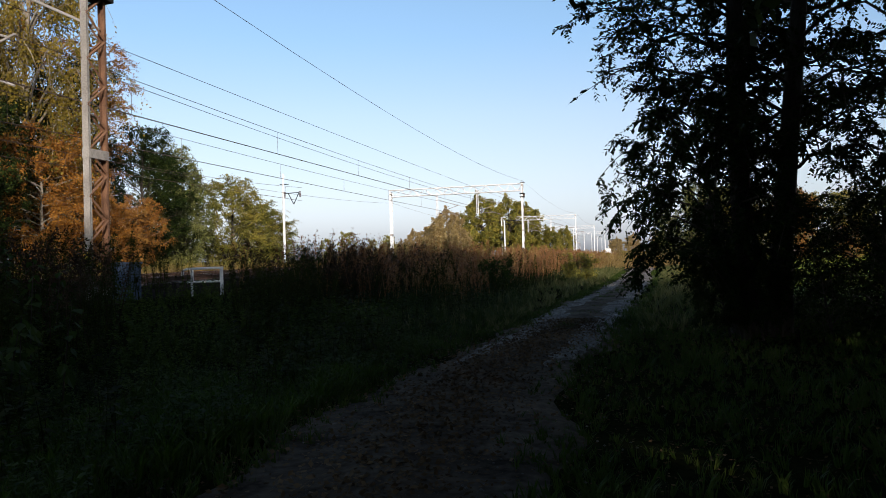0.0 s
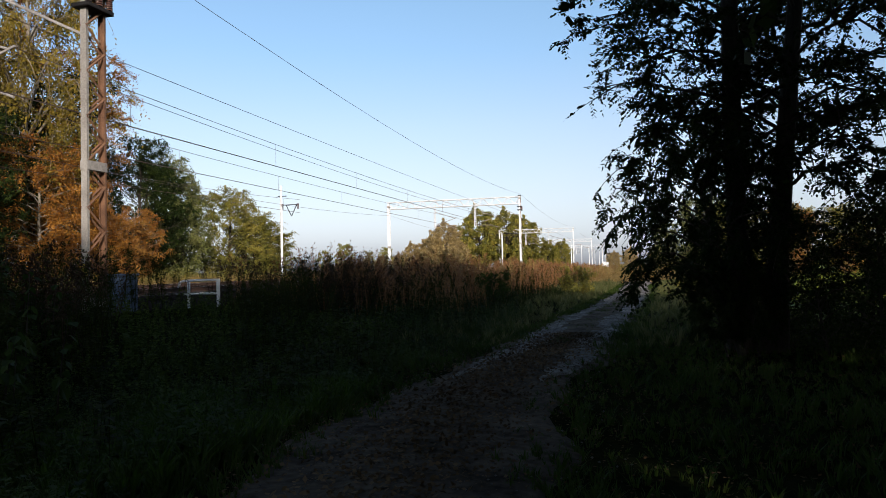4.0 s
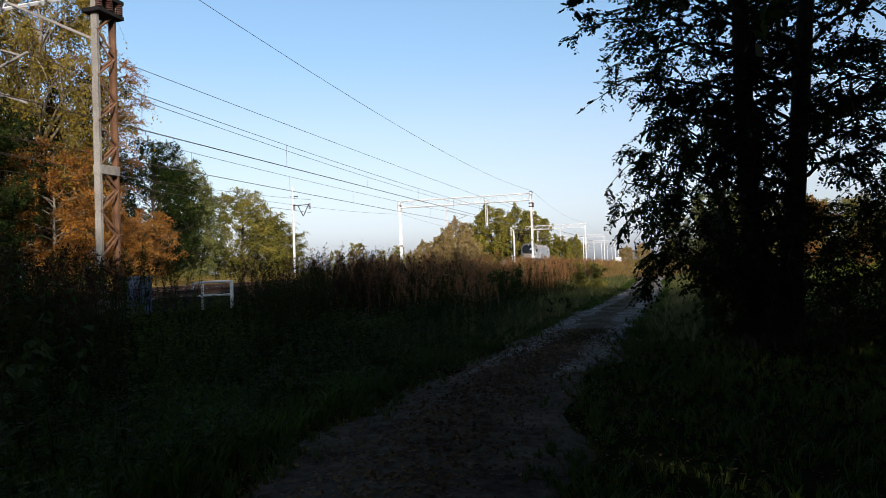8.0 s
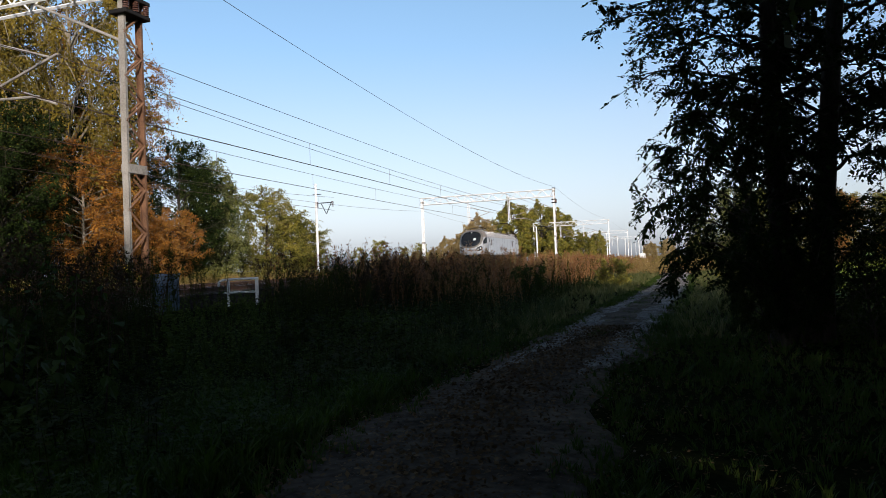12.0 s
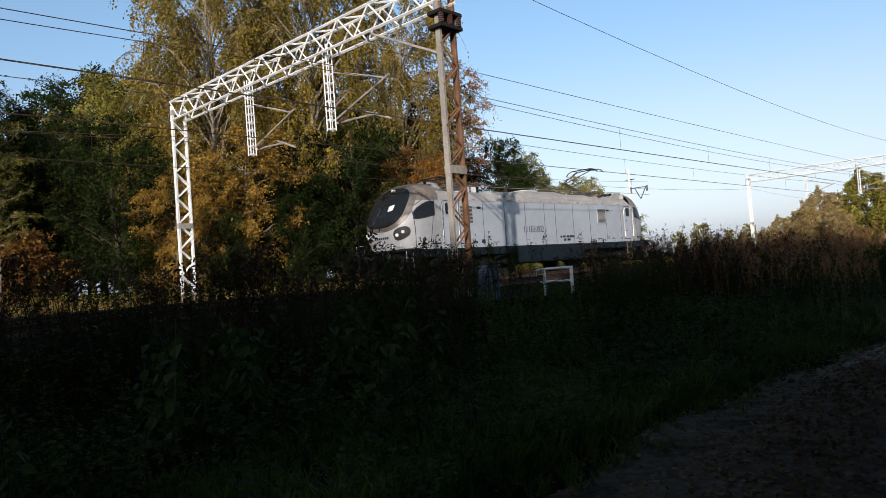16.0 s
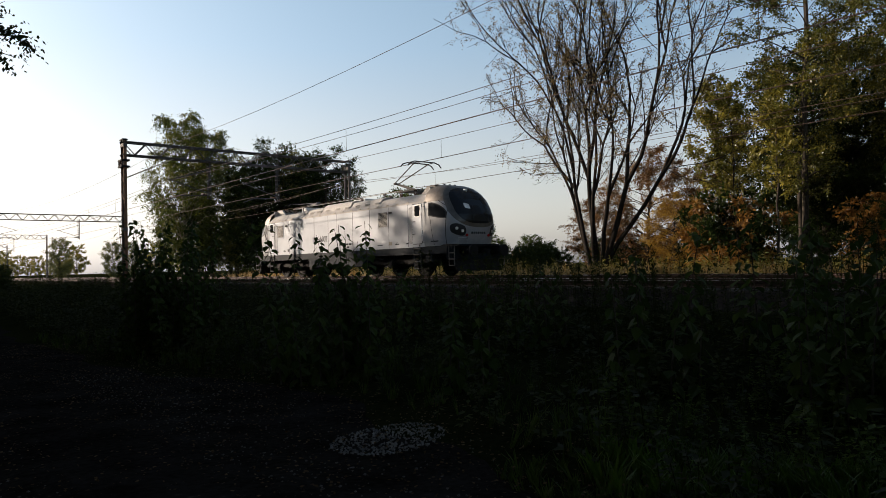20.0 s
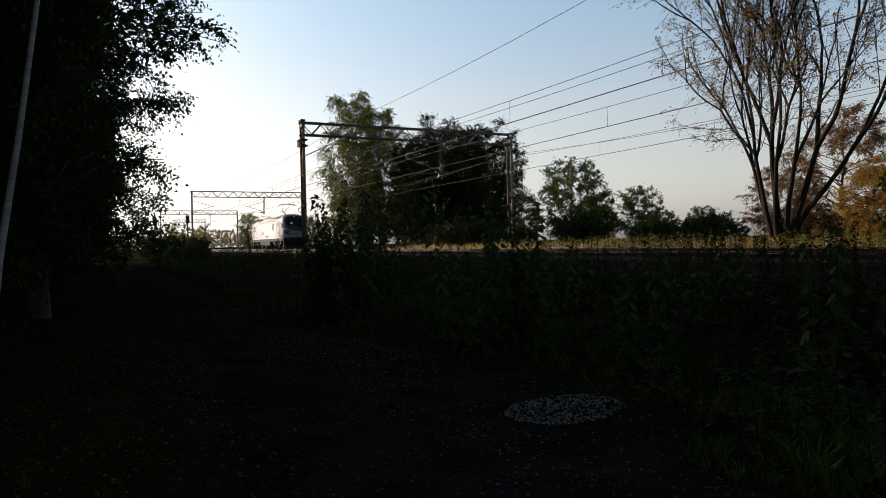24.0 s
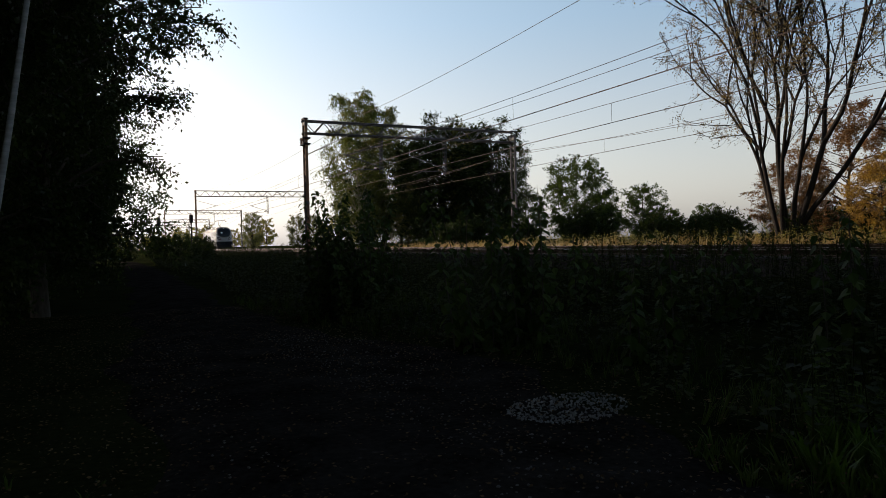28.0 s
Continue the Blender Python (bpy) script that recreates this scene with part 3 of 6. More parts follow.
for cx, lab, sag_, drop_, y_end in ((NEAR_X, "near track", 0.4, 0.15, 999), (LOCO_X, "far track", 0.3, 0.28, 999), (-26.9, "far verge", 0.5, 0.3, 50)):
    w = thing("overhead_line", pose(cx, 0, RAIL), "dark copper overhead line with droppers above the %s" % lab, "overhead line", "overhead lines")
    for a, b in zip(GANTRY_Y, GANTRY_Y[1:]):
        if y_end < 900 and not -110 < a < y_end:
            continue
        b = min(b, 52.5) if y_end < 900 else b
        zc, zm = 5.05 + drop_, 6.45
        for o in (-0.03, 0.03):
            part("contact_wire", tube([(o, a, zc), (o, b, zc)], 0.009, 4), M["wire"], w)
        part("messenger_wire", tube(span((0, a, zm), (0, b, zm), sag_), 0.011, 4), M["wire"], w)
        if cx == NEAR_X:
            part("auxiliary_wire", tube(span((-0.12, a, zm - 0.1), (-0.12, b, zm - 0.1), sag_ + 0.15), 0.01, 4), M["wire"], w)
        nd = 7
        for k in range(nd):
            f = (k + 0.5) / nd
            part("dropper", bars([((0, a + (b - a) * f, zc), (0, a + (b - a) * f, zm - sag_ * 4 * f * (1 - f)))], 0.008, 3), M["wire"], w)
FEED_X = {13.9: -12.4, -45.2: -15.8, -105: -14.5}
for name_, fz, sg, xs_ in (("upper", 9.95, 0.9, lambda y: FEED_X.get(y, MAST_X + 0.1)), ("far", 8.1, 0.9, lambda y: POST_X + 0.2), ("middle", 8.35, 0.1, lambda y: NEAR_X)):
    w = thing("feeder_wire", pose(0, 0, 0), "thin dark feeder wire sagging between the masts", "wire", "feeder wires")
    for a, b in zip(GANTRY_Y, GANTRY_Y[1:]):
        if name_ == "middle" and a < 10:
            continue
        part("span", tube(span((xs_(a), a, fz), (xs_(b), b, fz), sg), 0.011, 4), M["wire"], w)


# ---- locomotive ----
CAB_Y0, CAB_N = 7.5, 3.2
C_Z = np.array([1.3, 1.6, 1.95, 2.3, 2.6, 3.0, 3.3, 3.6, 3.82, 3.95, 4.02])
C_F = np.array([9.12, 9.26, 9.37, 9.4, 9.33, 9.1, 8.88, 8.6, 8.32, 8.05, 7.6])     # how far the nose reaches at each height
C_W = np.array([1.44, 1.47, 1.48, 1.48, 1.48, 1.47, 1.43, 1.3, 1.08, 0.8, 0.3])    # half the cab's width


def side_x(y, z):
    """Half the body's width at |y| and height z over the rail."""
    w = np.interp(z, C_Z, C_W)
    f = np.interp(z, C_Z, C_F)
    q = np.clip((np.abs(y) - CAB_Y0) / np.maximum(0.05, f - CAB_Y0), 0, 0.9999)
    return np.where(np.abs(y) > CAB_Y0, w * (1 - q ** CAB_N) ** (1 / CAB_N), 1.48 if np.ndim(z) == 0 and z < 3.2 else np.minimum(1.48, w))


def front_y(x, z):
    """How far the nose reaches at x and height z."""
    w, f = np.interp(z, C_Z, C_W), np.interp(z, C_Z, C_F)
    q = np.clip(np.abs(x) / w, 0, 0.995)
    return CAB_Y0 + (f - CAB_Y0) * (1 - q ** CAB_N) ** (1 / CAB_N)


def cab_shell(e, zs, cols=41):
    """The cab's skin as a stack of rounded slices between heights zs."""
    vs, fs = [], []
    ph = np.linspace(-math.pi / 2, math.pi / 2, cols)
    for z in zs:
        w, f = np.interp(z, C_Z, C_W), np.interp(z, C_Z, C_F)
        for p in ph:
            x = w * math.copysign(abs(math.sin(p)) ** (2 / CAB_N), math.sin(p))
            vs.append((x, e * (CAB_Y0 + (f - CAB_Y0) * max(0.0, math.cos(p)) ** (2 / CAB_N)), z))
    for i in range(len(zs) - 1):
        for j in range(cols - 1):
            q = [i * cols + j, i * cols + j + 1, (i + 1) * cols + j + 1, (i + 1) * cols + j]
            fs.append(q if e < 0 else q[::-1])
    return vs, fs


def side_patch(outline, side, lift, step=10):
    """A plate that follows the body's side: columns of (y, z_low, z_high)."""
    vs, fs, rows = [], [], 9
    us = np.linspace(0, 1, step)
    t = np.linspace(0, 1, len(outline))
    ys, lo, hi = (np.interp(us, t, [o[k] for o in outline]) for k in range(3))
    for y, a, b in zip(ys, lo, hi):
        for z in np.linspace(a, b, rows):
            vs.append((side * (float(side_x(abs(y), z)) + lift), y, z))
    flip = (ys[-1] > ys[0]) == (side > 0)
    for i in range(step - 1):
        for j in range(rows - 1):
            q = [i * rows + j, i * rows + j + 1, (i + 1) * rows + j + 1, (i + 1) * rows + j]
            fs.append(q[::-1] if flip else q)
    return vs, fs


def front_oval(e, cx, cz, hx, hz, lift, r0=0.0, power=2.0, skew=0.0, rings=9, cols=40):
    """A rounded plate on the nose, in front view centred at (cx, cz)."""
    vs, fs = [], []
    for r in np.linspace(r0, 1, rings):
        for k in range(cols):
            a = 2 * math.pi * k / cols
            ux = math.copysign(abs(math.cos(a)) ** (2 / power), math.cos(a)) * hx * r
            uz = math.copysign(abs(math.sin(a)) ** (2 / power), math.sin(a)) * hz * r
            z = cz + uz + skew * ux
            x = cx + ux
            w = np.interp(z, C_Z, C_W)
            x = max(-w * 0.985, min(w * 0.985, x))
            y = front_y(x, z)
            vs.append((x + math.copysign(lift * 0.5, x) * min(1, abs(x)), e * (y + lift), z + lift * 0.35 * (z > 2.4)))
    for i in range(rings - 1):
        for k in range(cols):
            q = [i * cols + k, i * cols + (k + 1) % cols, (i + 1) * cols + (k + 1) % cols, (i + 1) * cols + k]
            fs.append(q if e > 0 else q[::-1])
    return vs, fs


def stripe(e, side, p, q, w=0.012, lift=0.006, n=14):
    """A thin line on the cab's side from (y, z) p to q."""
    y0, z0, y1, z1 = p[0], p[1], q[0], q[1]
    vs, fs = [], []
    d = math.hypot(y1 - y0, z1 - z0)
    ny, nz = -(z1 - z0) / d * w, (y1 - y0) / d * w
    for t in np.linspace(0, 1, n):
        y, z = y0 + (y1 - y0) * t, z0 + (z1 - z0) * t
        for s in (-1, 1):
            vs.append((side * (float(side_x(y + s * ny, z + s * nz)) + lift), e * (y + s * ny), z + s * nz))
    for i in range(n - 1):
        fs.append([2 * i, 2 * i + 1, 2 * i + 3, 2 * i + 2])
    return vs, fs


def rounded(cy, cz, hy, hz, r, n=5):
    out = []
    for q, (sy, sz) in enumerate(((1, 1), (-1, 1), (-1, -1), (1, -1))):
        for k in range(n + 1):
            a = radians(90 * q + 90 * k / n)
            out.append((cy + sy * (hy - r) + r * math.cos(a), cz + sz * (hz - r) + r * math.sin(a)))
    return out


def plate(poly, x0, x1):
    """An upright plate with outline poly in (y, z), between x0 and x1."""
    n = len(poly)
    vs = [(x0, y, z) for y, z in poly] + [(x1, y, z) for y, z in poly]
    return vs, [list(range(n)), list(range(n, 2 * n))[::-1]] + [[i, n + i, n + (i + 1) % n, (i + 1) % n] for i in range(n)]


def wheel_profile(r, w):
    prof = [(0, -0.06), (0.1, -0.06), (0.12, -0.03), (r - 0.13, -0.02), (r - 0.1, -w / 2), (r, -w / 2), (r - 0.005, w / 2 - 0.03), (r + 0.03, w / 2 - 0.02), (r + 0.03, w / 2), (r - 0.1, w / 2), (r - 0.13, 0.02), (0, 0.03)]
    n, m = 28, len(prof)
    vs = [(x, rr * math.cos(2 * math.pi * k / n), rr * math.sin(2 * math.pi * k / n)) for k in range(n) for rr, x in prof]
    fs = [[k * m + j, k * m + j + 1, ((k + 1) % n) * m + j + 1, ((k + 1) % n) * m + j] for k in range(n) for j in range(m - 1)]
    return vs, fs


AXLES = [-6.65, -4.7, -2.75, 2.75, 4.7, 6.65]
WHEEL_R = 0.6


def pantograph(L, y, d, raised):
    steel = M["mastgrey"] if raised else M["chromed"]
    p = part("pantograph_base", boxes([(s * 0.6, y, 3.965, 0.1, 1.5, 0.06) for s in (-1, 1)] + [(0, y - 0.6, 3.97, 1.1, 0.12, 0.07), (0, y + 0.6, 3.97, 1.1, 0.12, 0.07), (0, y - d * 0.17, 3.97, 1.1, 0.14, 0.09)], 0.01), steel, L)
    for sx in (-0.6, 0.6):
        for sy in (-0.55, 0.55):
            part("insulator", join([tube([(sx, y + sy, 3.66 + k * 0.06), (sx, y + sy, 3.7 + k * 0.06)], 0.08, 8) for k in range(5)]), M["insulator"], p)
    foot = Vector((0, y - d * 0.17 if raised else y + d * 0.5, 4.02))
    if raised:
        knee, head = Vector((0, y - d * 1.73, 4.5)), Vector((0, y + d * 0.25, 5.24))
    else:
        knee, head = Vector((0, y - d * 1.15, 4.2)), Vector((0, y + d * 0.9, 4.26))
    part("lower_arm", tube([foot, foot.lerp(knee, 0.5), knee], [0.07, 0.06, 0.05], 8), steel, p)
    up = [tube([knee + Vector((s * 0.12, 0, 0)), head + Vector((s * 0.42, 0, 0))], 0.026, 6) for s in (-1, 1)] + [tube([knee + Vector((-0.15, 0, 0)), knee + Vector((0.15, 0, 0))], 0.05, 8)]
    part("upper_arm", join(up), steel, p)
    horn = [(-0.98, -0.22), (-0.85, -0.08), (-0.6, 0), (0.6, 0), (0.85, -0.08), (0.98, -0.22)]
    part("collector_head", join([tube([head + Vector((hx, o, hz + 0.05)) for hx, hz in horn], 0.028, 6) for o in (-0.28, 0.28)] + [tube([head + Vector((s * 0.45, -0.3, 0.02)), head + Vector((s * 0.45, 0.3, 0.02))], 0.02, 5) for s in (-1, 1)]), M["bogie"], p)
    return p


def build_loco():
    L = thing("electric_locomotive", pose(LOCO_X, 235, RAIL), "silver-grey six-axle electric locomotive with dark windscreens and dusty roof", "locomotive")
    # sides and roof of the machine room
    for side in (-1, 1):
        part("side_wall", boxes([(side * 1.44, 0, 2.24, 0.08, 15.0, 1.92)]), M["body"], L, "silver-painted side wall")
    roof = [(-1.48, 3.2), (-1.44, 3.26), (-1.12, 3.58), (-0.9, 3.66), (0.9, 3.66), (1.12, 3.58), (1.44, 3.26), (1.48, 3.2)]
    n = len(roof)
    part("roof", ([(x, y, z) for y in (-7.5, 7.5) for x, z in roof], [[i, n + i, n + i + 1, i + 1] for i in range(n - 1)] + [list(range(n)), list(range(n, 2 * n))[::-1]]), M["roof"], L, "dusty pale roof")
    for e in (-1, 1):
        cabin = smooth(part("cab", cab_shell(e, np.concatenate([np.linspace(1.3, 3.2, 18)])), M["cabpaint"], L, "rounded silver cab"), 70)
        smooth(part("cab_roof", cab_shell(e, np.linspace(3.2, 4.02, 14)), M["cabroof"], cabin, "cab roof stained brown with dust"), 70)
        part("cab_back", boxes([(0, e * 7.47, 3.3, 2.2, 0.06, 1.2)]), M["roof"], cabin)
        part("windscreen_surround", front_oval(e, 0, 2.98, 1.26, 0.93, 0.008, 0.55, 2.6), M["chromed"], cabin, "broad silver-brown ring round the windscreen, darkened for shade")
        part("windscreen", front_oval(e, 0, 3.0, 1.06, 0.79, 0.022, 0.0, 2.8), M["glass"], cabin, "large dark oval windscreen")
        part("sun_blind", front_oval(e, 0.45, 2.95, 0.13, 0.11, 0.034, 0.0, 8, 0.15, 4, 24), M["white"], cabin, "white sheet behind the windscreen")
        for wx in (-0.35, 0.35):
            part("wiper", bars([((wx, e * (float(front_y(wx, 2.4)) + 0.05), 2.4), (wx * 0.4, e * (float(front_y(wx * 0.4, 3.0)) + 0.06), 3.0))], 0.012, 4), M["black"], cabin)
        part("lamp", tube([(0, e * 8.5, 3.7), (0, e * 8.62, 3.7)], 0.07, 12), M["lampglass"], cabin)
        for x in np.arange(-0.36, 0.4, 0.12):
            part("maker_badge", boxes([(x, e * (float(front_y(x, 1.82)) + 0.008), 1.82, 0.07, 0.015, 0.09)]), M["skirt"], cabin)
        part("buffer_beam", boxes([(0, e * 9.0, 1.0, 2.8, 0.5, 0.58)], 0.05), M["skirt"], L)
        part("step_board", boxes([(0, e * 9.35, 1.28, 2.8, 0.6, 0.05)], 0.01), M["skirt"], L)
        part("plough", plate([(e * 9.3, 0.22), (e * 9.05, 0.7), (e * 9.2, 0.7), (e * 9.42, 0.22)], -1.25, 1.25), M["bogie"], L)
        part("coupling_hook", boxes([(0, e * 9.55, 1.05, 0.14, 0.6, 0.2), (0, e * 9.9, 0.98, 0.1, 0.14, 0.24)], 0.02), M["bogie"], L)
        for hs in (-1, 1):
            sx = hs * 0.875
            part("buffer", join([tube([(sx, e * 9.2, 1.05), (sx, e * 9.7, 1.05)], [0.17, 0.13], 14), tube([(sx, e * 9.68, 1.05), (sx, e * 9.95, 1.05)], 0.09, 12), tube([(sx, e * 9.93, 1.05), (sx, e * 10.0, 1.05)], [0.26, 0.24], 18)]), M["bogie"], L)
            hb = part("headlight", front_oval(e, hs * 0.96, 1.95, 0.29, 0.235, 0.012, 0.0, 2.6, hs * 0.3, 6, 24), M["black"], L, "dark swept headlight housing")
            for hx_, rr in ((0.84, 0.07), (1.06, 0.07)):
                hz_ = 1.95 + 0.5 * (hx_ - 0.95)
                c = Vector((hs * hx_, e * (float(front_y(hx_, hz_)) + 0.02), hz_))
                nx = Vector((hs * (0.25 if hx_ < 1 else 0.6), e * 0.9, 0)).normalized()
                part("lens", tube([c, c + nx * 0.035], [rr, rr * 0.85], 14), M["lampglass"] if e < 0 else M["chrome"], hb)
            if e > 0:
                c = Vector((hs * 0.62, e * (float(front_y(0.62, 1.72)) + 0.01), 1.72))
                part("tail_lamp", tube([c, c + Vector((0, e * 0.04, 0))], 0.06, 12), M["red"], L)
            part("grab_rail", tube([(hs * 1.3, e * 9.55, 1.3), (hs * 1.3, e * 9.55, 1.6), (hs * 0.85, e * 9.55, 1.6), (hs * 0.85, e * 9.55, 1.3)], 0.018, 6), M["chrome"], L)
            part("front_step", join([bars([((hs * 1.43, e * 9.05, 0.45), (hs * 1.43, e * 9.05, 1.25)), ((hs * 1.43, e * 9.4, 0.45), (hs * 1.43, e * 9.4, 1.25))], 0.022, 4)] + [tube([(hs * 1.43, e * 9.05, z), (hs * 1.43, e * 9.4, z)], 0.025, 4) for z in (0.46, 0.72, 0.98)]), M["chromed"], L)
        for side in (-1, 1):
            part("cab_window", side_patch([(e * 7.83, 2.64, 3.13), (e * 8.0, 2.6, 3.13), (e * 8.2, 2.56, 3.09), (e * 8.42, 2.52, 3.0), (e * 8.62, 2.49, 2.86), (e * 8.76, 2.5, 2.7)], side, 0.012, 24), M["glass"], L, "dark cab side window")
            part("window_gasket", side_patch([(e * 7.79, 2.6, 3.17), (e * 8.0, 2.56, 3.17), (e * 8.2, 2.52, 3.13), (e * 8.42, 2.48, 3.04), (e * 8.64, 2.45, 2.9), (e * 8.8, 2.46, 2.72)], side, 0.006, 24), M["black"], L)
            for p_, q_ in (((7.78, 3.2), (8.12, 1.34)), ((8.82, 2.86), (8.72, 1.34)), ((8.85, 2.9), (8.35, 3.22))):
                part("cab_seam", stripe(e, side, p_, q_), M["black"], L)
            # entrance door
            dy = e * 7.02
            X = side * 1.48
            d = part("door", plate(rounded(dy, 2.3, 0.33, 0.86, 0.06), X - side * 0.005, X + side * 0.022), M["body"], L, "narrow silver entrance door")
            part("door_gasket", plate(rounded(dy, 2.3, 0.36, 0.89, 0.08), X - side * 0.01, X + side * 0.006), M["black"], L)
            part("door_window_frame", plate(rounded(dy + e * 0.03, 2.87, 0.21, 0.27, 0.1), X, X + side * 0.03), M["chrome"], d)
            part("door_window", plate(rounded(dy + e * 0.03, 2.87, 0.175, 0.235, 0.08), X, X + side * 0.036), M["glass"], d)
            for hz in (1.85, 2.4):
                part("door_handle", bars([((X + side * 0.05, dy - e * 0.28, hz), (X + side * 0.06, dy - e * 0.08, hz + 0.02))], 0.014, 5), M["black"], d)
            for k in (-0.46, 0.46):
                part("handrail", tube([(X, dy + k, 1.5), (X + side * 0.09, dy + k, 1.55), (X + side * 0.09, dy + k, 3.0), (X, dy + k, 3.05)], 0.022, 6), M["chrome"], L)
                part("rail_recess", plate([(dy + k - 0.07, 1.45), (dy + k + 0.07, 1.45), (dy + k + 0.07, 3.1), (dy + k - 0.07, 3.1)], X - side * 0.01, X + side * 0.004), M["cabpaint"], L)
            part("entry_steps", join([bars([((X * 1.02, dy - 0.24, 0.35), (X * 1.02, dy - 0.24, 1.3)), ((X * 1.02, dy + 0.24, 0.35), (X * 1.02, dy + 0.24, 1.3))], 0.025, 4)] + [tube([(X * 1.02, dy - 0.24, z), (X * 1.02, dy + 0.24, z)], 0.03, 4) for z in (0.36, 0.66, 0.96, 1.22)]), M["chromed"], L)
            # ventilation grille
            gy = (-5.97 if e < 0 else 4.43) * side
            gr = part("grille", plate(rounded(gy, 2.64, 0.38, 0.35, 0.02), X - side * 0.01, X + side * 0.008), M["bogie"], L, "louvred ventilation grille in a pale frame")
            fr = [(X + side * 0.008, gy, 2.64 + s * 0.36, 0.03, 0.82, 0.04) for s in (-1, 1)] + [(X + side * 0.008, gy + s * 0.39, 2.64, 0.03, 0.04, 0.68) for s in (-1, 1)]
            part("grille_frame", boxes(fr), M["body"], gr)
            for k in range(12):
                part("slat", boxes([(X + side * 0.012, gy, 2.33 + k * 0.056, 0.014, 0.72, 0.026)]), M["roof"], gr)
            part("marker_lamp", boxes([(X + side * 0.02, side * (-5.2 if e < 0 else 5.03), 2.93, 0.06, 0.26, 0.09)], 0.025), M["black"], L)
            part("small_plate", boxes([(X + side * 0.004, e * 5.0, 1.52, 0.008, 0.22, 0.16)]), M["black"] if e < 0 else M["mast"], L)
            for bx_ in [(X + side * 0.003, e * 5.5, 1.47, 0.006, 0.28, 0.035), (X + side * 0.003, e * 5.5, 1.53, 0.006, 0.2, 0.025), (X + side * 0.003, e * 4.15, 1.47, 0.006, 0.42, 0.03), (X + side * 0.003, e * 6.3, 1.47, 0.006, 0.18, 0.05)]:
                part("lettering_bar", boxes([bx_]), M["skirt"], L)
            part("maker_mark", boxes([(X + side * 0.002, e * 8.0 + k * 0.1, 1.5, 0.012, 0.08, 0.05) for k in range(5)]), M["skirt"], L, "dark lettering of the maker")
        part("cab_roof_box", join([plate([(e * 7.6, 3.6), (e * 7.6, 4.0), (e * 6.95, 3.98), (e * 6.5, 3.62)], -0.85, -0.75), plate([(e * 7.6, 3.6), (e * 7.6, 4.0), (e * 6.95, 3.98), (e * 6.5, 3.62)], 0.75, 0.85), plate([(e * 7.6, 3.6), (e * 7.6, 4.0), (e * 7.53, 4.0), (e * 7.53, 3.6)], -0.85, 0.85)]), M["roof"], L, "open box on the cab roof stained brown")
        part("horns", join([tube([(x, e * 7.1, 3.95), (x, e * 7.55, 3.98)], [0.03, 0.09], 10) for x in (-0.3, 0, 0.3)]), M["bogie"], L)
        pantograph(L, e * 5.25, e, e > 0)
    for side in (-1, 1):
        X = side * 1.48
        for sy in (-6.4, -4.93, -3.5, -2.03, -0.57, 0.31, 1.8, 3.3, 4.87, 6.36):
            part("panel_joint", boxes([(X + side * 0.001, sy * side, 2.25, 0.008, 0.02, 1.88)]), M["black"], L)
        part("roof_gutter", boxes([(X - side * 0.02, 0, 3.22, 0.06, 15.2, 0.035)], 0.005), M["roof"], L)
        for y in np.arange(-6.2, 6.3, 0.78):
            part("lifting_lug", boxes([(X - side * 0.06, y, 3.28, 0.06, 0.16, 0.06)]), M["mast"], L)
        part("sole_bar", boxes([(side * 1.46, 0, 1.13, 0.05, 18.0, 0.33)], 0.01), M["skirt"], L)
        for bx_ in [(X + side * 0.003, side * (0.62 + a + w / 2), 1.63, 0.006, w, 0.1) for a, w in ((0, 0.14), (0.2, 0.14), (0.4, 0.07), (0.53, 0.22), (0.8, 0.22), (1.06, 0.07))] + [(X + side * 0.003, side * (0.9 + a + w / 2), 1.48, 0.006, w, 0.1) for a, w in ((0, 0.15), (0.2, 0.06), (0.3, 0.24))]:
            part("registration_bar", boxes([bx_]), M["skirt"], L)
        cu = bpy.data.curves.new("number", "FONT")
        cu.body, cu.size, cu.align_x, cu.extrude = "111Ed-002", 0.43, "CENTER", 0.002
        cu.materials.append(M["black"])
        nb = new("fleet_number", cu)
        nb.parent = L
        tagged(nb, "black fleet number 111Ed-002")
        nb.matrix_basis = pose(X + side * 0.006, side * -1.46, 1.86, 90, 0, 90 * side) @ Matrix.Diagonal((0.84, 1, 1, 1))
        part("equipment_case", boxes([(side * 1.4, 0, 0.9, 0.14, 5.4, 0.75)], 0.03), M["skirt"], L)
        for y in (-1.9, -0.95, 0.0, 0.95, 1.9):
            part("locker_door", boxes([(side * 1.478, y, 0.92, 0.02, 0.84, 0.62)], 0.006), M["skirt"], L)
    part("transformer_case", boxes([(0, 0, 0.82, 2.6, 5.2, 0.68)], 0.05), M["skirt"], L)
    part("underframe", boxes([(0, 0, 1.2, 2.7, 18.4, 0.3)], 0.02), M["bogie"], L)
    # roof covers and gear
    for y0, y1, hh in ((-3.9, -1.6, 0.06), (-1.45, 1.25, 0.16), (1.4, 3.9, 0.08)):
        ring = [(-1.3, 3.42), (-1.12, 3.62 + hh * 0.8), (-0.9, 3.68 + hh), (0.9, 3.68 + hh), (1.12, 3.62 + hh * 0.8), (1.3, 3.42)]
        n = len(ring)
        rc = part("roof_cover", ([(x, y, z) for y in (y0, y1) for x, z in ring], [[i, i + 1, n + i + 1, n + i] for i in range(n - 1)] + [list(range(n))[::-1], list(range(n, 2 * n))]), M["roof"], L, "dusty pale roof cover")
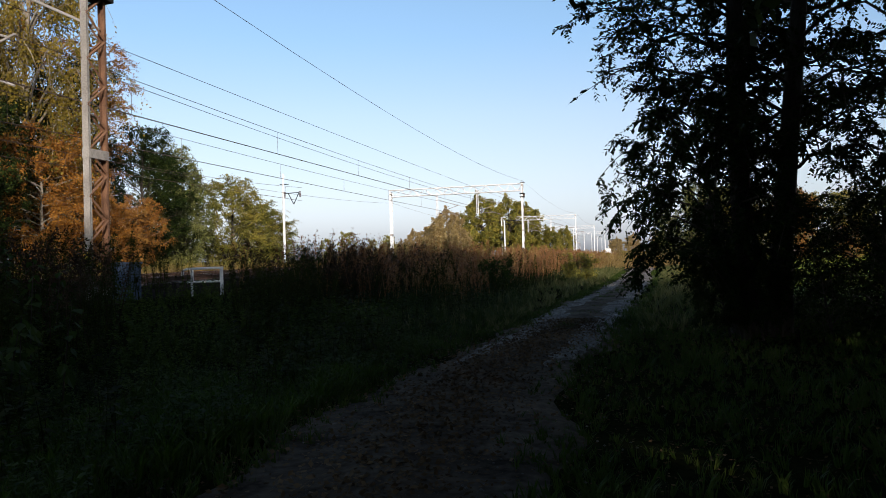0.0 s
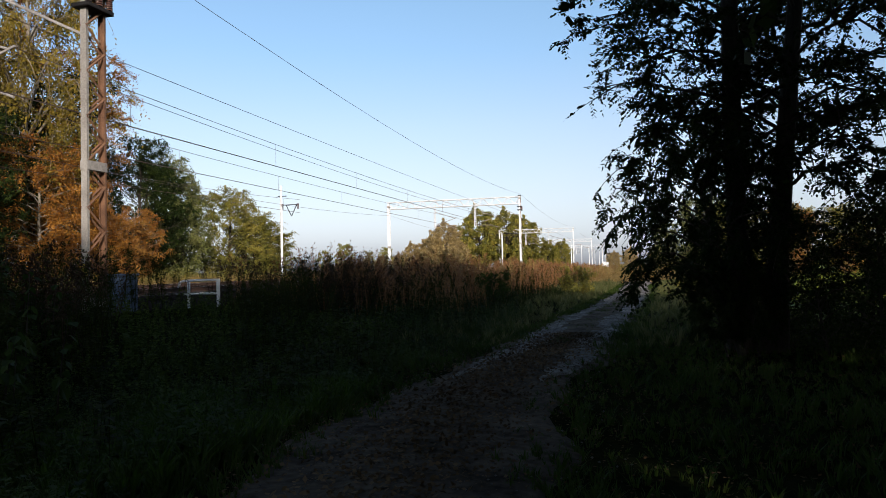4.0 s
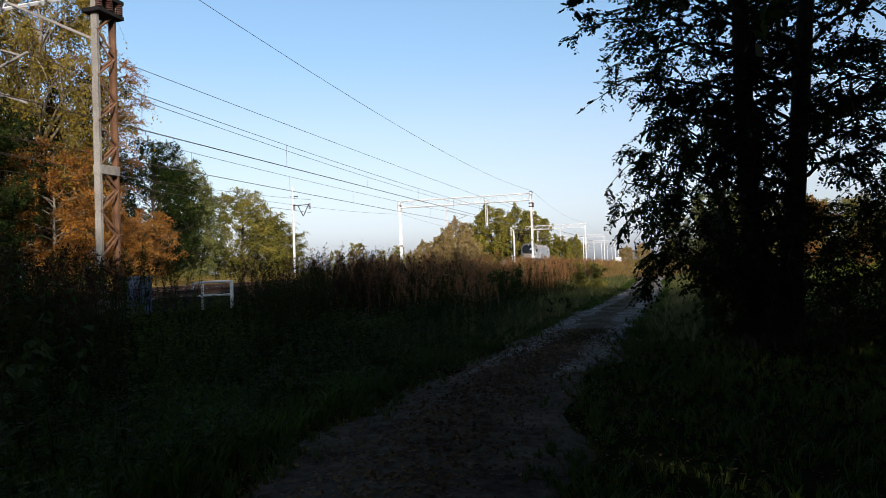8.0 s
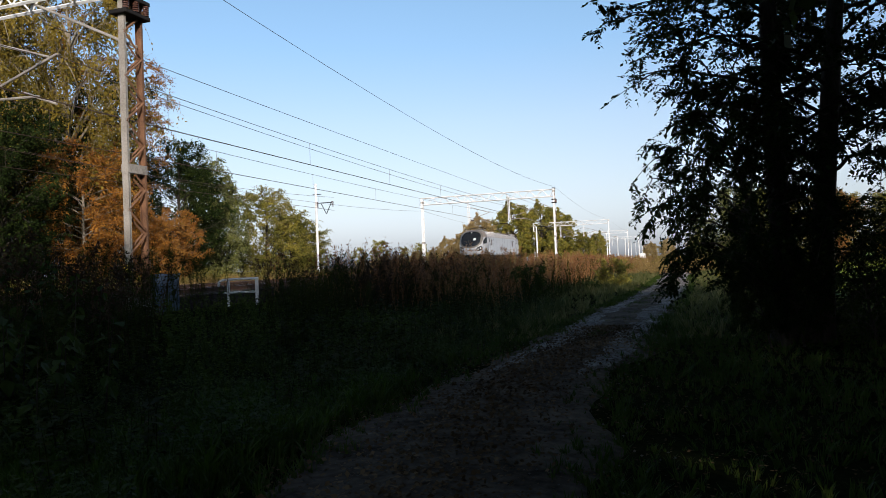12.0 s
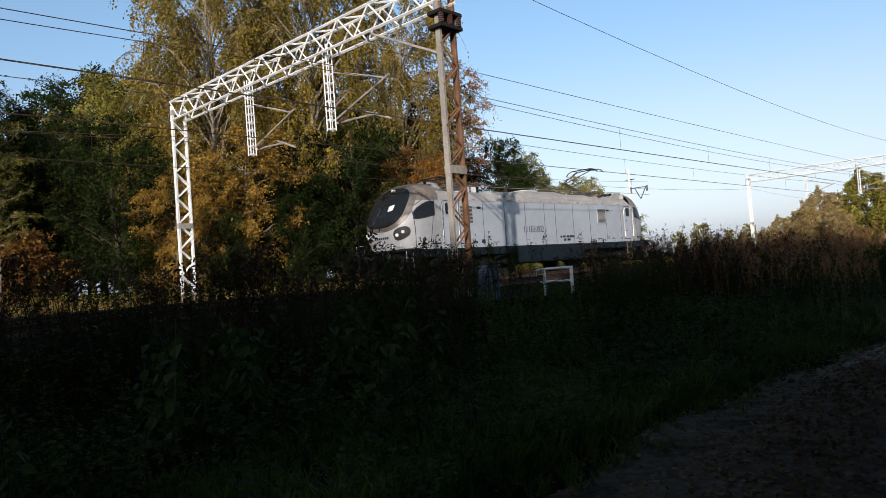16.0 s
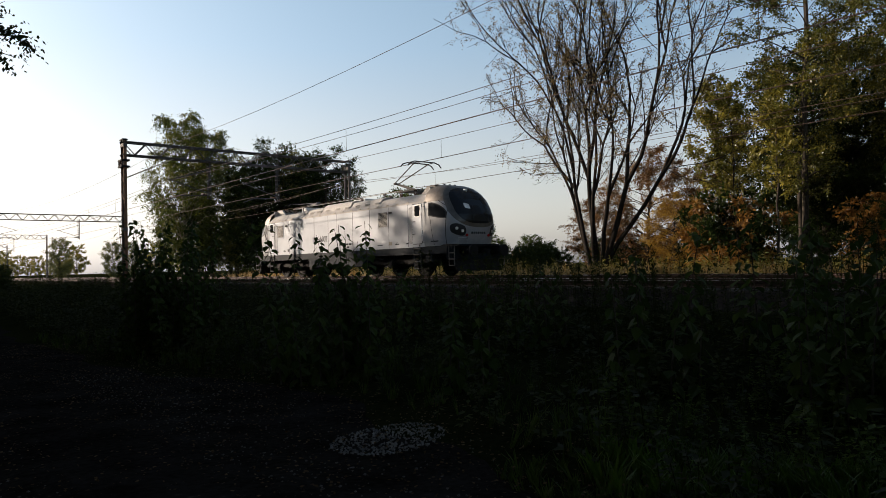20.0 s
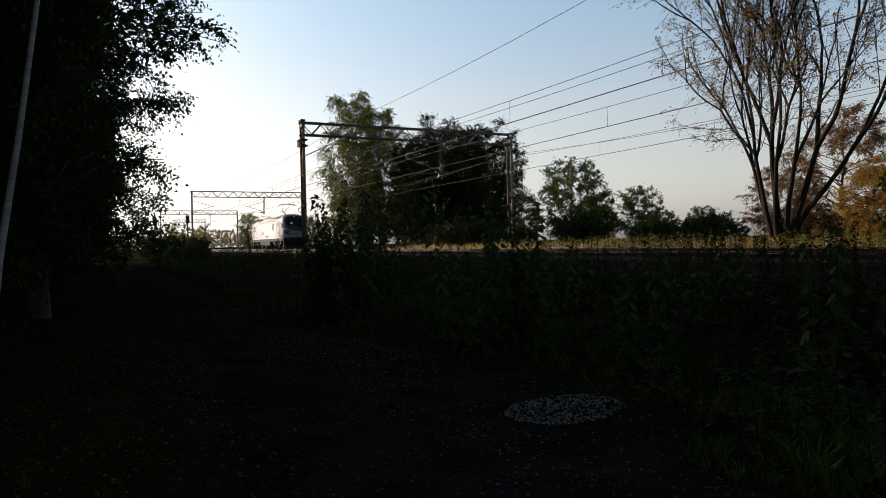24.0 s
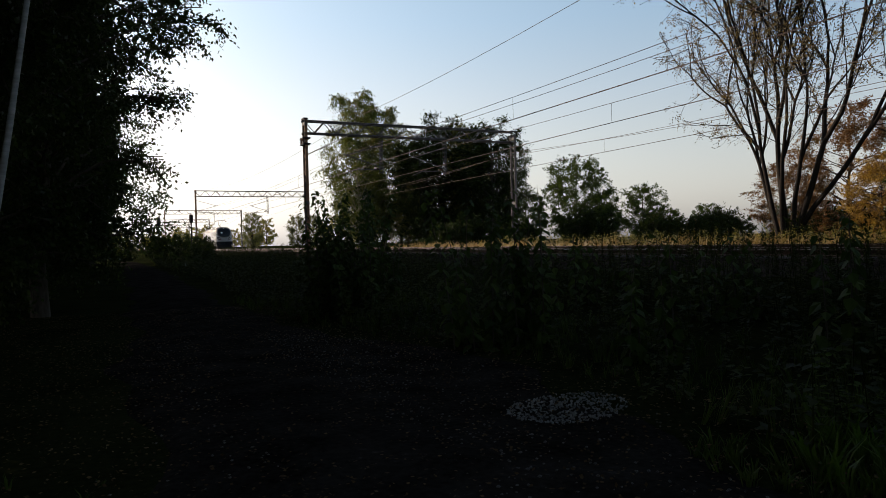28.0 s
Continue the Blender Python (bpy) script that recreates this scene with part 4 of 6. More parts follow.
        for side in (-1, 1):
            for vy in np.linspace(y0 + 0.4, y1 - 0.4, 3):
                part("vent", boxes([(side * 1.27, vy + k * 0.07, 3.45, 0.05, 0.03, 0.16) for k in range(6)]), M["roof"], rc)
    for i, (y, x) in enumerate(((-5.9, 0.5), (-2.0, 0.4), (-0.2, -0.5), (1.2, 0.5), (2.6, -0.3), (3.2, 0.5))):
        part("roof_insulator", join([tube([(x, y, 3.68 + k * 0.06), (x, y, 3.71 + k * 0.06)], 0.08, 8) for k in range(6)]), M["insulator"], L)
    part("roof_busbar", tube([(0.3, -4.4, 4.05), (0.4, -2.0, 4.02), (0.2, 0, 4.06), (0.5, 3.2, 4.02), (0.3, 4.4, 4.05)], 0.014, 6), M["mast"], L)
    part("roof_locker", boxes([(0.2, -4.6, 3.8, 0.9, 0.6, 0.28)], 0.02), M["white"], L)
    part("resistor_case", boxes([(-0.3, 0.3, 3.94, 0.8, 1.1, 0.16)], 0.02), M["white"], L)
    # bogies
    for e in (-1, 1):
        b = part("bogie", boxes([(s * 1.08, e * 4.7, 0.72, 0.16, 5.6, 0.3) for s in (-1, 1)] + [(0, e * 3.7, 0.7, 2.1, 0.4, 0.3), (0, e * 5.7, 0.7, 2.1, 0.4, 0.3), (0, e * 4.7, 0.72, 1.3, 5.8, 0.5)], 0.03), M["bogie"], L)
        for s in (-1, 1):
            for ax in (2.75, 4.7, 6.65):
                part("axle_box", boxes([(s * 1.2, e * ax, 0.6, 0.22, 0.42, 0.4)], 0.05), M["bogie"], b)
                for o in (-0.3, 0.3):
                    a_ = np.linspace(0, 12 * math.pi, 73)
                    part("coil_spring", tube(np.stack([s * 1.2 + 0.08 * np.cos(a_), e * ax + o + 0.08 * np.sin(a_), 0.79 + 0.3 * a_ / a_[-1]], -1), 0.016, 4), M["skirt"], b)
                part("brake_rod", bars([((s * 1.25, e * ax - 0.65, 0.55), (s * 1.25, e * ax - 0.15, 0.62))], 0.04, 6), M["bogie"], b)
            part("sand_pipe", tube([(s * 0.95, e * 7.6, 1.1), (s * 0.9, e * 7.5, 0.5), (s * 0.8, e * 7.35, 0.15)], 0.03, 6), M["bogie"], b)
            part("damper", bars([((s * 1.34, e * 3.3, 1.0), (s * 1.34, e * 4.2, 0.8))], 0.05, 8), M["skirt"], b)
            part("sand_box", boxes([(s * 1.2, e * 7.7, 0.85, 0.4, 0.55, 0.5)], 0.05), M["skirt"], b)
    wheels = []
    proto = wheel_profile(WHEEL_R, 0.135)
    for ax in AXLES:
        ws = part("wheelset", tube([(-0.95, 0, 0), (0.95, 0, 0)], 0.09, 10), M["bogie"], L)
        ws.location = (0, ax, WHEEL_R)
        for s in (-1, 1):
            vs = [(-s * (x) + s * 0.76, y, z) for x, y, z in proto[0]]
            part("wheel", (vs, proto[1] if s < 0 else [f[::-1] for f in proto[1]]), M["bogie"], ws)
        wheels.append(ws)
    return L, wheels


LOCO, WHEELS = build_loco()


# ---- trees ----
def grow(seed, H, r0, crown, limbs, leaves, leaf, droop=0.0, subs=5, spray=0.3, stems=1, fork=0.0, flat=0.2, rise=0.45, inner=0.35, lean=0.0, fill=0.55, twigs=True, bow=1.25, pinnate=False, heading=None, wobble=0.011, stout=0.45):
    """A tree of height H. crown: height of its middle, radius across, radius upwards; limbs reach out to it, and leaves sit in sprays on their branches."""
    rng = np.random.default_rng(seed)
    cz, cr, ch = crown
    wood, tips = [], []
    t = np.linspace(0, 1, 9)
    for st in range(stems):
        az0 = rng.uniform(0, 6.28) if heading is None and stems == 1 else heading if stems == 1 else 6.28 * st / stems + rng.uniform(-0.5, 0.5)
        out = lean if stems == 1 else fork * rng.uniform(0.5, 1.25)
        h = H * (0.94 if stems == 1 else rng.uniform(0.78, 0.97))
        way = np.stack([np.cos(az0) * out * h * t ** bow, np.sin(az0) * out * h * t ** bow, h * t], -1)
        way[1:, :2] += np.cumsum(rng.normal(0, wobble * h, (8, 2)), axis=0) * 0.7
        rad = r0 * ((1 - t) ** 0.75 * 0.92 + 0.06) * (1 if stems == 1 else 0.7)
        rad[0] *= 1.3
        wood.append(tube(way, rad, 8))
        nl = max(3, limbs // stems)
        for i in range(nl):
            q = (i + rng.uniform(0.1, 0.9)) / nl * 1.86 - 0.93      # -1 the crown's foot, 1 its top
            az = i * 2.4 + rng.uniform(-0.6, 0.6) + az0
            rr = cr * math.sqrt(max(0.03, 1 - q * q)) * rng.uniform(0.72, 1.12)
            ez = cz + ch * q * rng.uniform(0.92, 1.05)
            f = np.clip((ez - rise * rr) / h, 0.12, 0.93)
            p = np.array([np.interp(f, t, way[:, k]) for k in range(3)])
            axis = np.array([np.interp(np.clip(ez / h, 0, 1), t, way[:, k]) for k in range(2)])
            if stems > 1:
                az = az0 + rng.normal(0, 1.1)
                axis = axis * 0.75
            e = np.array([axis[0] + math.cos(az) * rr, axis[1] + math.sin(az) * rr, ez])
            c = p + (e - p) * 0.5 + np.array([0, 0, (0.12 + droop * 0.5) * rr]) + rng.normal(0, 0.06 * rr, 3)
            u = np.linspace(0, 1, 7)[:, None]
            limb = (1 - u) ** 2 * p + 2 * u * (1 - u) * c + u ** 2 * e
            limb[1:-1] += rng.normal(0, 0.02 * rr, (5, 3))
            ln = np.linalg.norm(e - p)
            rl = max(0.014, np.interp(f, t, rad) * stout)
            wood.append(tube(limb, rl * (1 - 0.86 * u[:, 0]) + 0.006, 5))
            for k in range(subs):
                g = inner + (1 - inner) * (k + rng.uniform(0, 1)) / subs
                b = np.array([np.interp(g, u[:, 0], limb[:, m]) for m in range(3)])
                d2 = (e - p) / (ln + 1e-6) * 0.6 + rng.normal(0, 0.62, 3)
                d2[2] -= droop * 1.1
                d2 /= np.linalg.norm(d2)
                l2 = (0.3 + 0.2 * ln) * rng.uniform(0.6, 1.25)
                sb = b + d2 * l2 * np.linspace(0, 1, 4)[:, None]
                sb[:, 2] -= droop * l2 * 0.9 * np.linspace(0, 1, 4) ** 2
                if twigs:
                    wood.append(tube(sb, np.array([rl * 0.35 + 0.005, rl * 0.25 + 0.004, 0.007, 0.004]), 3, False))
                tips.append((sb, l2))
            tips.append((limb[3:], ln * 0.4))
    return join(wood), sprays(tips, rng, leaves, leaf, spray * 1.5, droop, flat, pinnate)


def sprays(tips, rng, leaves, leaf, reach, droop, flat, pinnate=False):
    """Leaves set alternately along short twigs that spring from the branches; pinnate leaves hang in pairs."""
    each = 11 if pinnate else 6
    n = max(1, leaves // each)
    t = np.stack([np.asarray(b)[:4] for b, _ in tips])
    wt = rng.uniform(0.1, 1.9, len(tips)) * np.array([0.4 + l for _, l in tips])
    pick = rng.choice(len(tips), n, p=wt / wt.sum())
    g = rng.uniform(0.12, 1.0, n) * 3
    i0 = np.clip(g.astype(int), 0, 2)
    a, b = t[pick, i0], t[pick, i0 + 1]
    base = a + (b - a) * (g - i0)[:, None]
    axis = (b - a) / (np.linalg.norm(b - a, axis=1)[:, None] + 1e-9)
    d = axis * 0.6 + rng.normal(0, 0.62, (n, 3))
    d[:, 2] = d[:, 2] * (1 - flat * 0.6) - droop * 0.8
    d /= np.linalg.norm(d, axis=1)[:, None]
    ln = reach * rng.uniform(0.45, 1.35, n)
    u = np.linspace(0.12, 1.0, each)
    pos = base[:, None] + d[:, None] * (ln[:, None] * u)[..., None]
    pos[..., 2] -= (0.25 + droop * 0.5) * ln[:, None] * u ** 2
    side = np.cross(d, rng.normal(size=(n, 3)) + np.array([0, 0, flat * 4]))
    side /= np.linalg.norm(side, axis=1)[:, None] + 1e-9
    turn = np.where(np.arange(each) % 2, 1.0, -1.0)
    la = d[:, None] * 0.55 + side[:, None] * (turn * 0.85)[None, :, None] + rng.normal(0, 0.1 if pinnate else 0.3, (n, each, 3))
    la[..., 2] -= 0.25 + droop * 0.5
    la /= np.linalg.norm(la, axis=2)[..., None]
    up = rng.normal(size=(n, each, 3)) * (0.5 if pinnate else 1.0) + np.array([0, 0, 0.5 + flat * 2])
    lb = np.cross(la, up)
    lb /= np.linalg.norm(lb, axis=2)[..., None] + 1e-9
    sz = rng.uniform(0.65, 1.3, (n, each, 1))
    la, lb = la * leaf[0] * sz, lb * leaf[1] * 0.5 * sz
    vs = np.stack([pos, pos + la * 0.45 + lb, pos + la, pos + la * 0.45 - lb], 2).reshape(-1, 3)
    return vs, np.arange(len(vs)).reshape(-1, 4)


def branching(seed, leans, length, r0, depth, leaves, leaf, reach, shrink=0.78, droop=0.1):
    """A tree of forking limbs from one foot: leans gives each stem's slope and heading."""
    rng = np.random.default_rng(seed)
    wood, tips = [], []

    def limb(p, d, ln, r, k):
        way = [p]
        for q in range(5):
            d = d + rng.normal(0, 0.075, 3) + np.array([0, 0, 0.05])
            d = d / np.linalg.norm(d)
            way.append(way[-1] + d * ln / 5)
        way = np.array(way)
        wood.append(tube(way, r * np.linspace(1, 0.68, 6), 8 if k < 2 else 5 if k < 4 else 3, k < 3))
        if k >= depth - 2:
            tips.append((way[2:], ln))
        if k >= depth:
            return
        for q in range(2 if rng.uniform() < 0.75 else 3):
            e = d + rng.normal(0, 0.28, 3)
            limb(way[-1], e / np.linalg.norm(e), ln * shrink * rng.uniform(0.8, 1.15), r * 0.66, k + 1)
        for q in range((0, 2, 3, 3, 2, 2)[min(k, 5)]):
            f = rng.integers(1, 5)
            e = d * 0.6 + rng.normal(0, 0.55, 3)
            limb(way[f], e / np.linalg.norm(e), ln * 0.5, r * 0.3, max(k + 2, depth - 1))

    for slope, heading in leans:
        h = radians(heading)
        d = np.array([math.cos(h) * slope, math.sin(h) * slope, 1.0])
        limb(np.array([math.cos(h) * r0, math.sin(h) * r0, 0.0]), d / np.linalg.norm(d), length * rng.uniform(0.85, 1.15), r0 * rng.uniform(0.55, 0.85), 0)
    wood.append(tube([(0, 0, -0.2), (0, 0, 0.5), (0, 0, 1.1)], [r0 * 2.1, r0 * 1.7, r0 * 0.9], 10))
    return join(wood), sprays(tips, rng, leaves, leaf, reach, droop, 0.1)


def tree(name, m, grown, bark, leafmat, label, category="tree", group=""):
    t = thing(name, m, label, category, group)
    smooth(part("trunk", grown[0], bark, t), 60)
    part("crown", grown[1], leafmat, t)
    return t


def stand(x, y, rot=0.0, size=1.0, sink=0.08):
    return pose(x, y, float(land(x, y)) - sink if abs(x) < 70 else 0.3, 0, 0, rot) @ Matrix.Diagonal((size, size, size, 1))


# kinds, each grown once
ALDER = [grow(11, 18.5, 0.16, (11.0, 3.0, 7.2), 36, 21000, (0.105, 0.08), spray=0.32, rise=0.35, stout=0.3), grow(12, 17.5, 0.15, (11.8, 3.0, 5.6), 32, 13000, (0.11, 0.08), spray=0.32, rise=0.4, stout=0.3)]
BIRCH = grow(21, 18, 0.2, (10.8, 4.0, 7.0), 52, 46000, (0.135, 0.075), droop=0.85, subs=6, spray=0.4, rise=0.9)
MAPLE = grow(31, 12, 0.17, (6.6, 4.3, 5.4), 50, 34000, (0.15, 0.1), subs=6, spray=0.42, rise=0.3)
ROUND = grow(41, 15, 0.24, (8.2, 4.4, 6.8), 62, 40000, (0.16, 0.11), subs=6, spray=0.46, rise=0.7, stout=0.3)
SLIM = grow(51, 14, 0.1, (10.0, 1.8, 4.2), 22, 5000, (0.19, 0.13), subs=4, spray=0.34, rise=0.8)
BUSH = grow(61, 4.2, 0.05, (2.1, 1.9, 2.0), 40, 5500, (0.21, 0.13), subs=4, spray=0.3, stems=4, fork=0.2, rise=0.6, inner=0.2)
POPLAR = grow(71, 10.5, 0.14, (5.2, 2.8, 5.2), 54, 27000, (0.15, 0.11), subs=6, spray=0.38, rise=0.9, stout=0.35)

first = {}


def plant(key, grown, bark, leafmat, name, label, x, y, rot, size, group="", category="tree", scale=None):
    """The first of a kind is built, the rest are copies of it."""
    m = stand(x, y, rot, size)
    if scale:
        m = m @ Matrix.Diagonal((*scale, 1))
    if key in first:
        c = copy_thing(first[key], m)
        return c
    first[key] = tree(name, Matrix(), grown, M[bark], M[leafmat], label, category, group)
    first[key].matrix_basis = m
    return first[key]


FAR = grow(42, 15, 0.24, (8.4, 5.0, 6.6), 40, 2600, (0.7, 0.5), subs=3, spray=0.6, rise=0.7, twigs=False)
DENSEFAR = grow(44, 15, 0.24, (7.7, 4.9, 7.2), 60, 24000, (0.42, 0.3), subs=5, spray=0.6, rise=0.7, twigs=False)
rg = random.Random(5)
# forest behind the tracks
W = "trees behind the tracks"
for x, y, s in ((-34, -3, 1.0), (-36, -8.5, 1.12), (-33, -13.5, 0.98), (-43, -12, 1.15), (-38, 0.5, 0.95), (-47, 3, 1.1), (-37.5, -15.9, 1.0), (-40, -9.5, 1.12), (-45, -14.5, 1.2)):
    plant("alder", ALDER[0], "bark", "lf_alder", "alder_tree", "tall slender alder with thin olive and yellow foliage", x, y, rg.uniform(0, 360), s, W)
for x, y, s in ((-40, 9, 0.74), (-33.5, 8.0, 0.68), (-45, 14, 0.84), (-46, -7.2, 0.8), (-51, 12, 0.9)):
    plant("alder2", ALDER[1], "palebark", "lf_alder", "alder_tree", "tall alder with sparse green foliage and pale trunk", x, y, rg.uniform(0, 360), s, W)
for x, y, s in ((-34.5, 18.5, 1.08), (-33.5, 24.5, 1.15), (-40, 22, 1.3), (-38, 27.5, 1.25), (-33, 30.5, 1.12)):
    plant("birch", BIRCH, "palebark", "lf_gold", "birch_tree", "weeping birch with golden-yellow hanging foliage", x, y, rg.uniform(0, 360), s, W)
for x, y, s in ((-32.3, 18.8, 0.76), (-33, 17.0, 0.8), (-31.6, 14.9, 0.68)):
    plant("maple_gold", MAPLE, "palebark", "lf_amber", "maple_tree", "golden-brown autumn maple behind the gantry post", x, y, rg.uniform(0, 360), s, W)
for x, y, s in ((-36, 35, 1.08), (-33.5, 37, 0.85)):
    plant("birch_brown", ALDER[1], "bark", "lf_orange", "birch_tree", "tall twiggy tree with thin brown-orange leaves", x, y, rg.uniform(0, 360), s, W)
for x, y, s in ((-30.6, 29.8, 0.7), (-31.0, 33.2, 0.8), (-30.8, 37.2, 0.62), (-38, -5, 0.5), (-41, -1, 0.55)):
    plant("maple", MAPLE, "palebark", "lf_orange", "maple_tree", "orange-brown autumn maple in the sun", x, y, rg.uniform(0, 360), s, W)
for x, y, s in ((-36.5, 36, 1.02), (-33.5, 41.5, 0.7), (-44, 44, 0.7), (-31, 25, 0.68), (-32.5, 22.5, 0.6), (-33.5, 28, 0.75), (-30.8, 21, 0.42), (-30.5, 16.5, 0.3), (-34, 13.2, 0.62)):
    plant("round", ROUND, "bark", "lf_dark", "tree", "dense dark green broad-leaved tree", x, y, rg.uniform(0, 360), s, W)
for x, y, s in ((-33.4, 52.2, 0.8), (-33.6, 56.8, 0.8), (-34.2, 60.5, 0.66)):
    plant("poplar_yellow", POPLAR, "bark", "lf_olive", "poplar_tree", "young poplar with sunlit yellow-green leaves", x, y, rg.uniform(0, 360), s, W, scale=(1.25, 1.25, 1))
for x, y, s in ((-54, 8, 0.7), (-56, 14, 1.05), (-52, 18, 1.1), (-58, 21, 1.25), (-50, 24, 1.1), (-46, 30, 1.0), (-53, 29, 1.1), (-42, 33, 0.9), (-44, 11, 0.8), (-48, 14.5, 0.75), (-41, 18.5, 0.62), (-38, 31, 0.6), (-36.5, 21, 0.5), (-60, 4, 0.7), (-58, -3, 0.7)):
    plant("round", ROUND, "bark", "lf_dark", "tree", "dense dark green broad-leaved tree", x, y, rg.uniform(0, 360), s, W)
for x, y, s in ((-34, 44.6, 0.98), (-35, 47.9, 0.84)):
    plant("poplar", POPLAR, "bark", "lf_olive2", "poplar_tree", "young poplar with green and yellow leaves", x, y, rg.uniform(0, 360), s, W)
for x, y, s in ((-49, 20, 1.1), (-47, 26, 1.0), (-50, 34, 1.0), (-46, 38, 0.9), (-42, 17, 0.8)):
    plant("round3", ROUND, "bark", "lf_olive", "tree", "broad tree with olive-green autumn foliage", x, y, rg.uniform(0, 360), s, W)
for i in range(14):
    x, y = rg.uniform(-52, -31), rg.uniform(-20, 40)
    plant("slim", SLIM, "bark", "lf_olive", "young_tree", "thin-stemmed young tree with sparse leaves", x, y, rg.uniform(0, 360), rg.uniform(0.7, 1.1), W)
for i in range(30):
    x, y = rg.uniform(-50, -30.5), rg.uniform(-17, 38)
    k = rg.choice(["lf_dark", "lf_rust", "lf_rust"])
    plant("bush_" + k, BUSH, "bark", k, "shrub", {"lf_dark": "dark green undergrowth shrub beneath trees", "lf_rust": "brown autumn undergrowth shrub"}[k], x, y, rg.uniform(0, 360), rg.uniform(0.6, 1.2), "undergrowth", "shrub")

plant("round_alder", ROUND, "bark", "lf_alder", "tree", "broad alder with dark green rounded crown", -39, 4.6, 40, 1.12, W)
for x, y, r, s in ((-38.6, -20.6, 30, 1.2), (-41, -22.2, 150, 1.25), (-37.2, -19.2, 250, 1.05)):
    plant("slim", SLIM, "bark", "lf_olive", "young_tree", "", x, y, r, s, W)
for x, y, r, s in ((-36, -1, 30, 0.98), (-35, -5.6, 150, 1.02), (-36.5, 1.8, 250, 0.9)):
    plant("alder", ALDER[0], "bark", "lf_alder", "alder_tree", "", x, y, r, s, W)

# open crown of a many-stemmed willow, nearly bare
WILLOW = branching(83, ((0.52, 250), (0.34, 278), (0.1, 200), (0.16, 80), (0.46, 95), (0.74, 82), (0.3, 20)), 5.2, 0.21, 5, 44000, (0.115, 0.05), 0.5, 0.76)
tree("willow_tree", stand(-31, -23.8), WILLOW, M["backlitbark"], M["lf_willow"], "tall many-stemmed willow, half bare with thin brown leaves")
for x, y, s in ((-38.5, -23.8, 0.42), (-40.5, -26.0, 0.36), (-37.5, -21.5, 0.35)):
    plant("maple2", MAPLE, "bark", "lf_amber", "maple_tree", "amber autumn maple in low sunlight", x, y, rg.uniform(0, 360), s, W)

for x, y, s in ((-42, -28, 0.74), (-39, -30, 0.6), (-44, -24, 0.85)):
    plant("maple4", MAPLE, "bark", "lf_brown", "maple_tree", "dark brown autumn maple behind the willow", x, y, rg.uniform(0, 360), s, W)
for x, y, s in ((-44, -18.2, 0.95), (-47, -16, 0.95), (-50, -14, 0.55), (-54, -21.5, 0.6), (-46, -9, 0.5), (-52, -5, 0.55), (-36, -10, 0.4), (-42, -16.5, 0.7)):
    plant("round", ROUND, "bark", "lf_dark", "tree", "", x, y, rg.uniform(0, 360), s, W)

for x, y, s in ((-48, 6, 0.6), (-49, -4, 0.6), (-45, 9, 0.55), (-55, -9, 0.75), (-44, -1, 0.45)):
    plant("round", ROUND, "bark", "lf_dark", "tree", "", x, y, rg.uniform(0, 360), s, W)
for x, y, s in ((-50, 1, 0.7), (-47, -12, 0.7), (-42, 2.5, 0.5), (-41, -6, 0.5), (-37, -11.5, 0.45), (-39, 1.5, 0.42)):
    plant("maple6", MAPLE, "bark", "lf_rust", "maple_tree", "rust-brown young maple beneath the alders", x, y, rg.uniform(0, 360), s, W)

# group beyond the southern gantry
G = "trees beyond the gantry"
GROVE = grow(43, 17, 0.25, (9.2, 3.7, 8.2), 66, 40000, (0.19, 0.1), subs=6, spray=0.5, rise=0.8, droop=0.4, stout=0.3)
for x, y, s in ((-26.3, -73.4, 1.06), (-30.0, -76, 0.95)):
    plant("willow_yellow", GROVE, "palebark", "lf_green", "poplar_tree", "tall poplar with yellow-green foliage beyond the gantry", x, y, rg.uniform(0, 360), s, G)
for x, y, s in ((-37, -69, 0.82), (-39.5, -73, 0.86), (-42, -70, 0.66), (-30, -69, 0.55)):
    plant("grove_dark", GROVE, "bark", "lf_alder", "tree", "dense dark tree beyond the gantry", x, y, rg.uniform(0, 360), s, G)
for x, y, s in ((-35, -70, 1.0), (-38, -64, 0.9), (-41, -69, 0.85), (-33, -78, 0.9), (-31, -68, 0.75), (-36.5, -74, 0.95), (-27.5, -77, 0.7)):
    plant("round", ROUND, "bark", "lf_dark", "tree", "", x, y, rg.uniform(0, 360), s, G)
for x, y, s in ((-29, -150, 0.8), (-36, -140, 0.7), (-45, -160, 0.8)):
    plant("poplar", POPLAR, "bark", "lf_green", "poplar_tree", "", x, y, rg.uniform(0, 360), s, G)
BROAD = grow(45, 12, 0.2, (6.1, 4.7, 5.9), 60, 24000, (0.24, 0.14), subs=6, spray=0.45, rise=0.6, stout=0.3)
for x, y, s in ((-54.7, -72, 0.95), (-60, -74, 0.6), (-64.8, -71, 0.7), (-75.3, -70, 0.5), (-69.5, -71, 0.42), (-49, -75, 0.6), (-58, -70, 0.46)):
    plant("round_bush", BROAD, "bark", "lf_bush", "tree", "dark green rounded tree beside the line, against the light", x, y, rg.uniform(0, 360), s, G)
for x, y, s in ((-67.2, -71.5, 0.5), (-76, -70, 0.44), (-52, -50, 0.3)):
    plant("maple", MAPLE, "palebark", "lf_orange", "maple_tree", "", x, y, rg.uniform(0, 360), s, G)
for i in range(46):
    x = rg.uniform(-72, -27)
    y = -56 - (x + 30) * 0.42 + rg.uniform(-16, 8) * (0.3 if x < -50 else 1)
    plant("bush_lf_dark", BUSH, "bark", "lf_dark", "shrub", "", x, y, rg.uniform(0, 360), rg.uniform(0.6, 1.0), "undergrowth", "shrub")

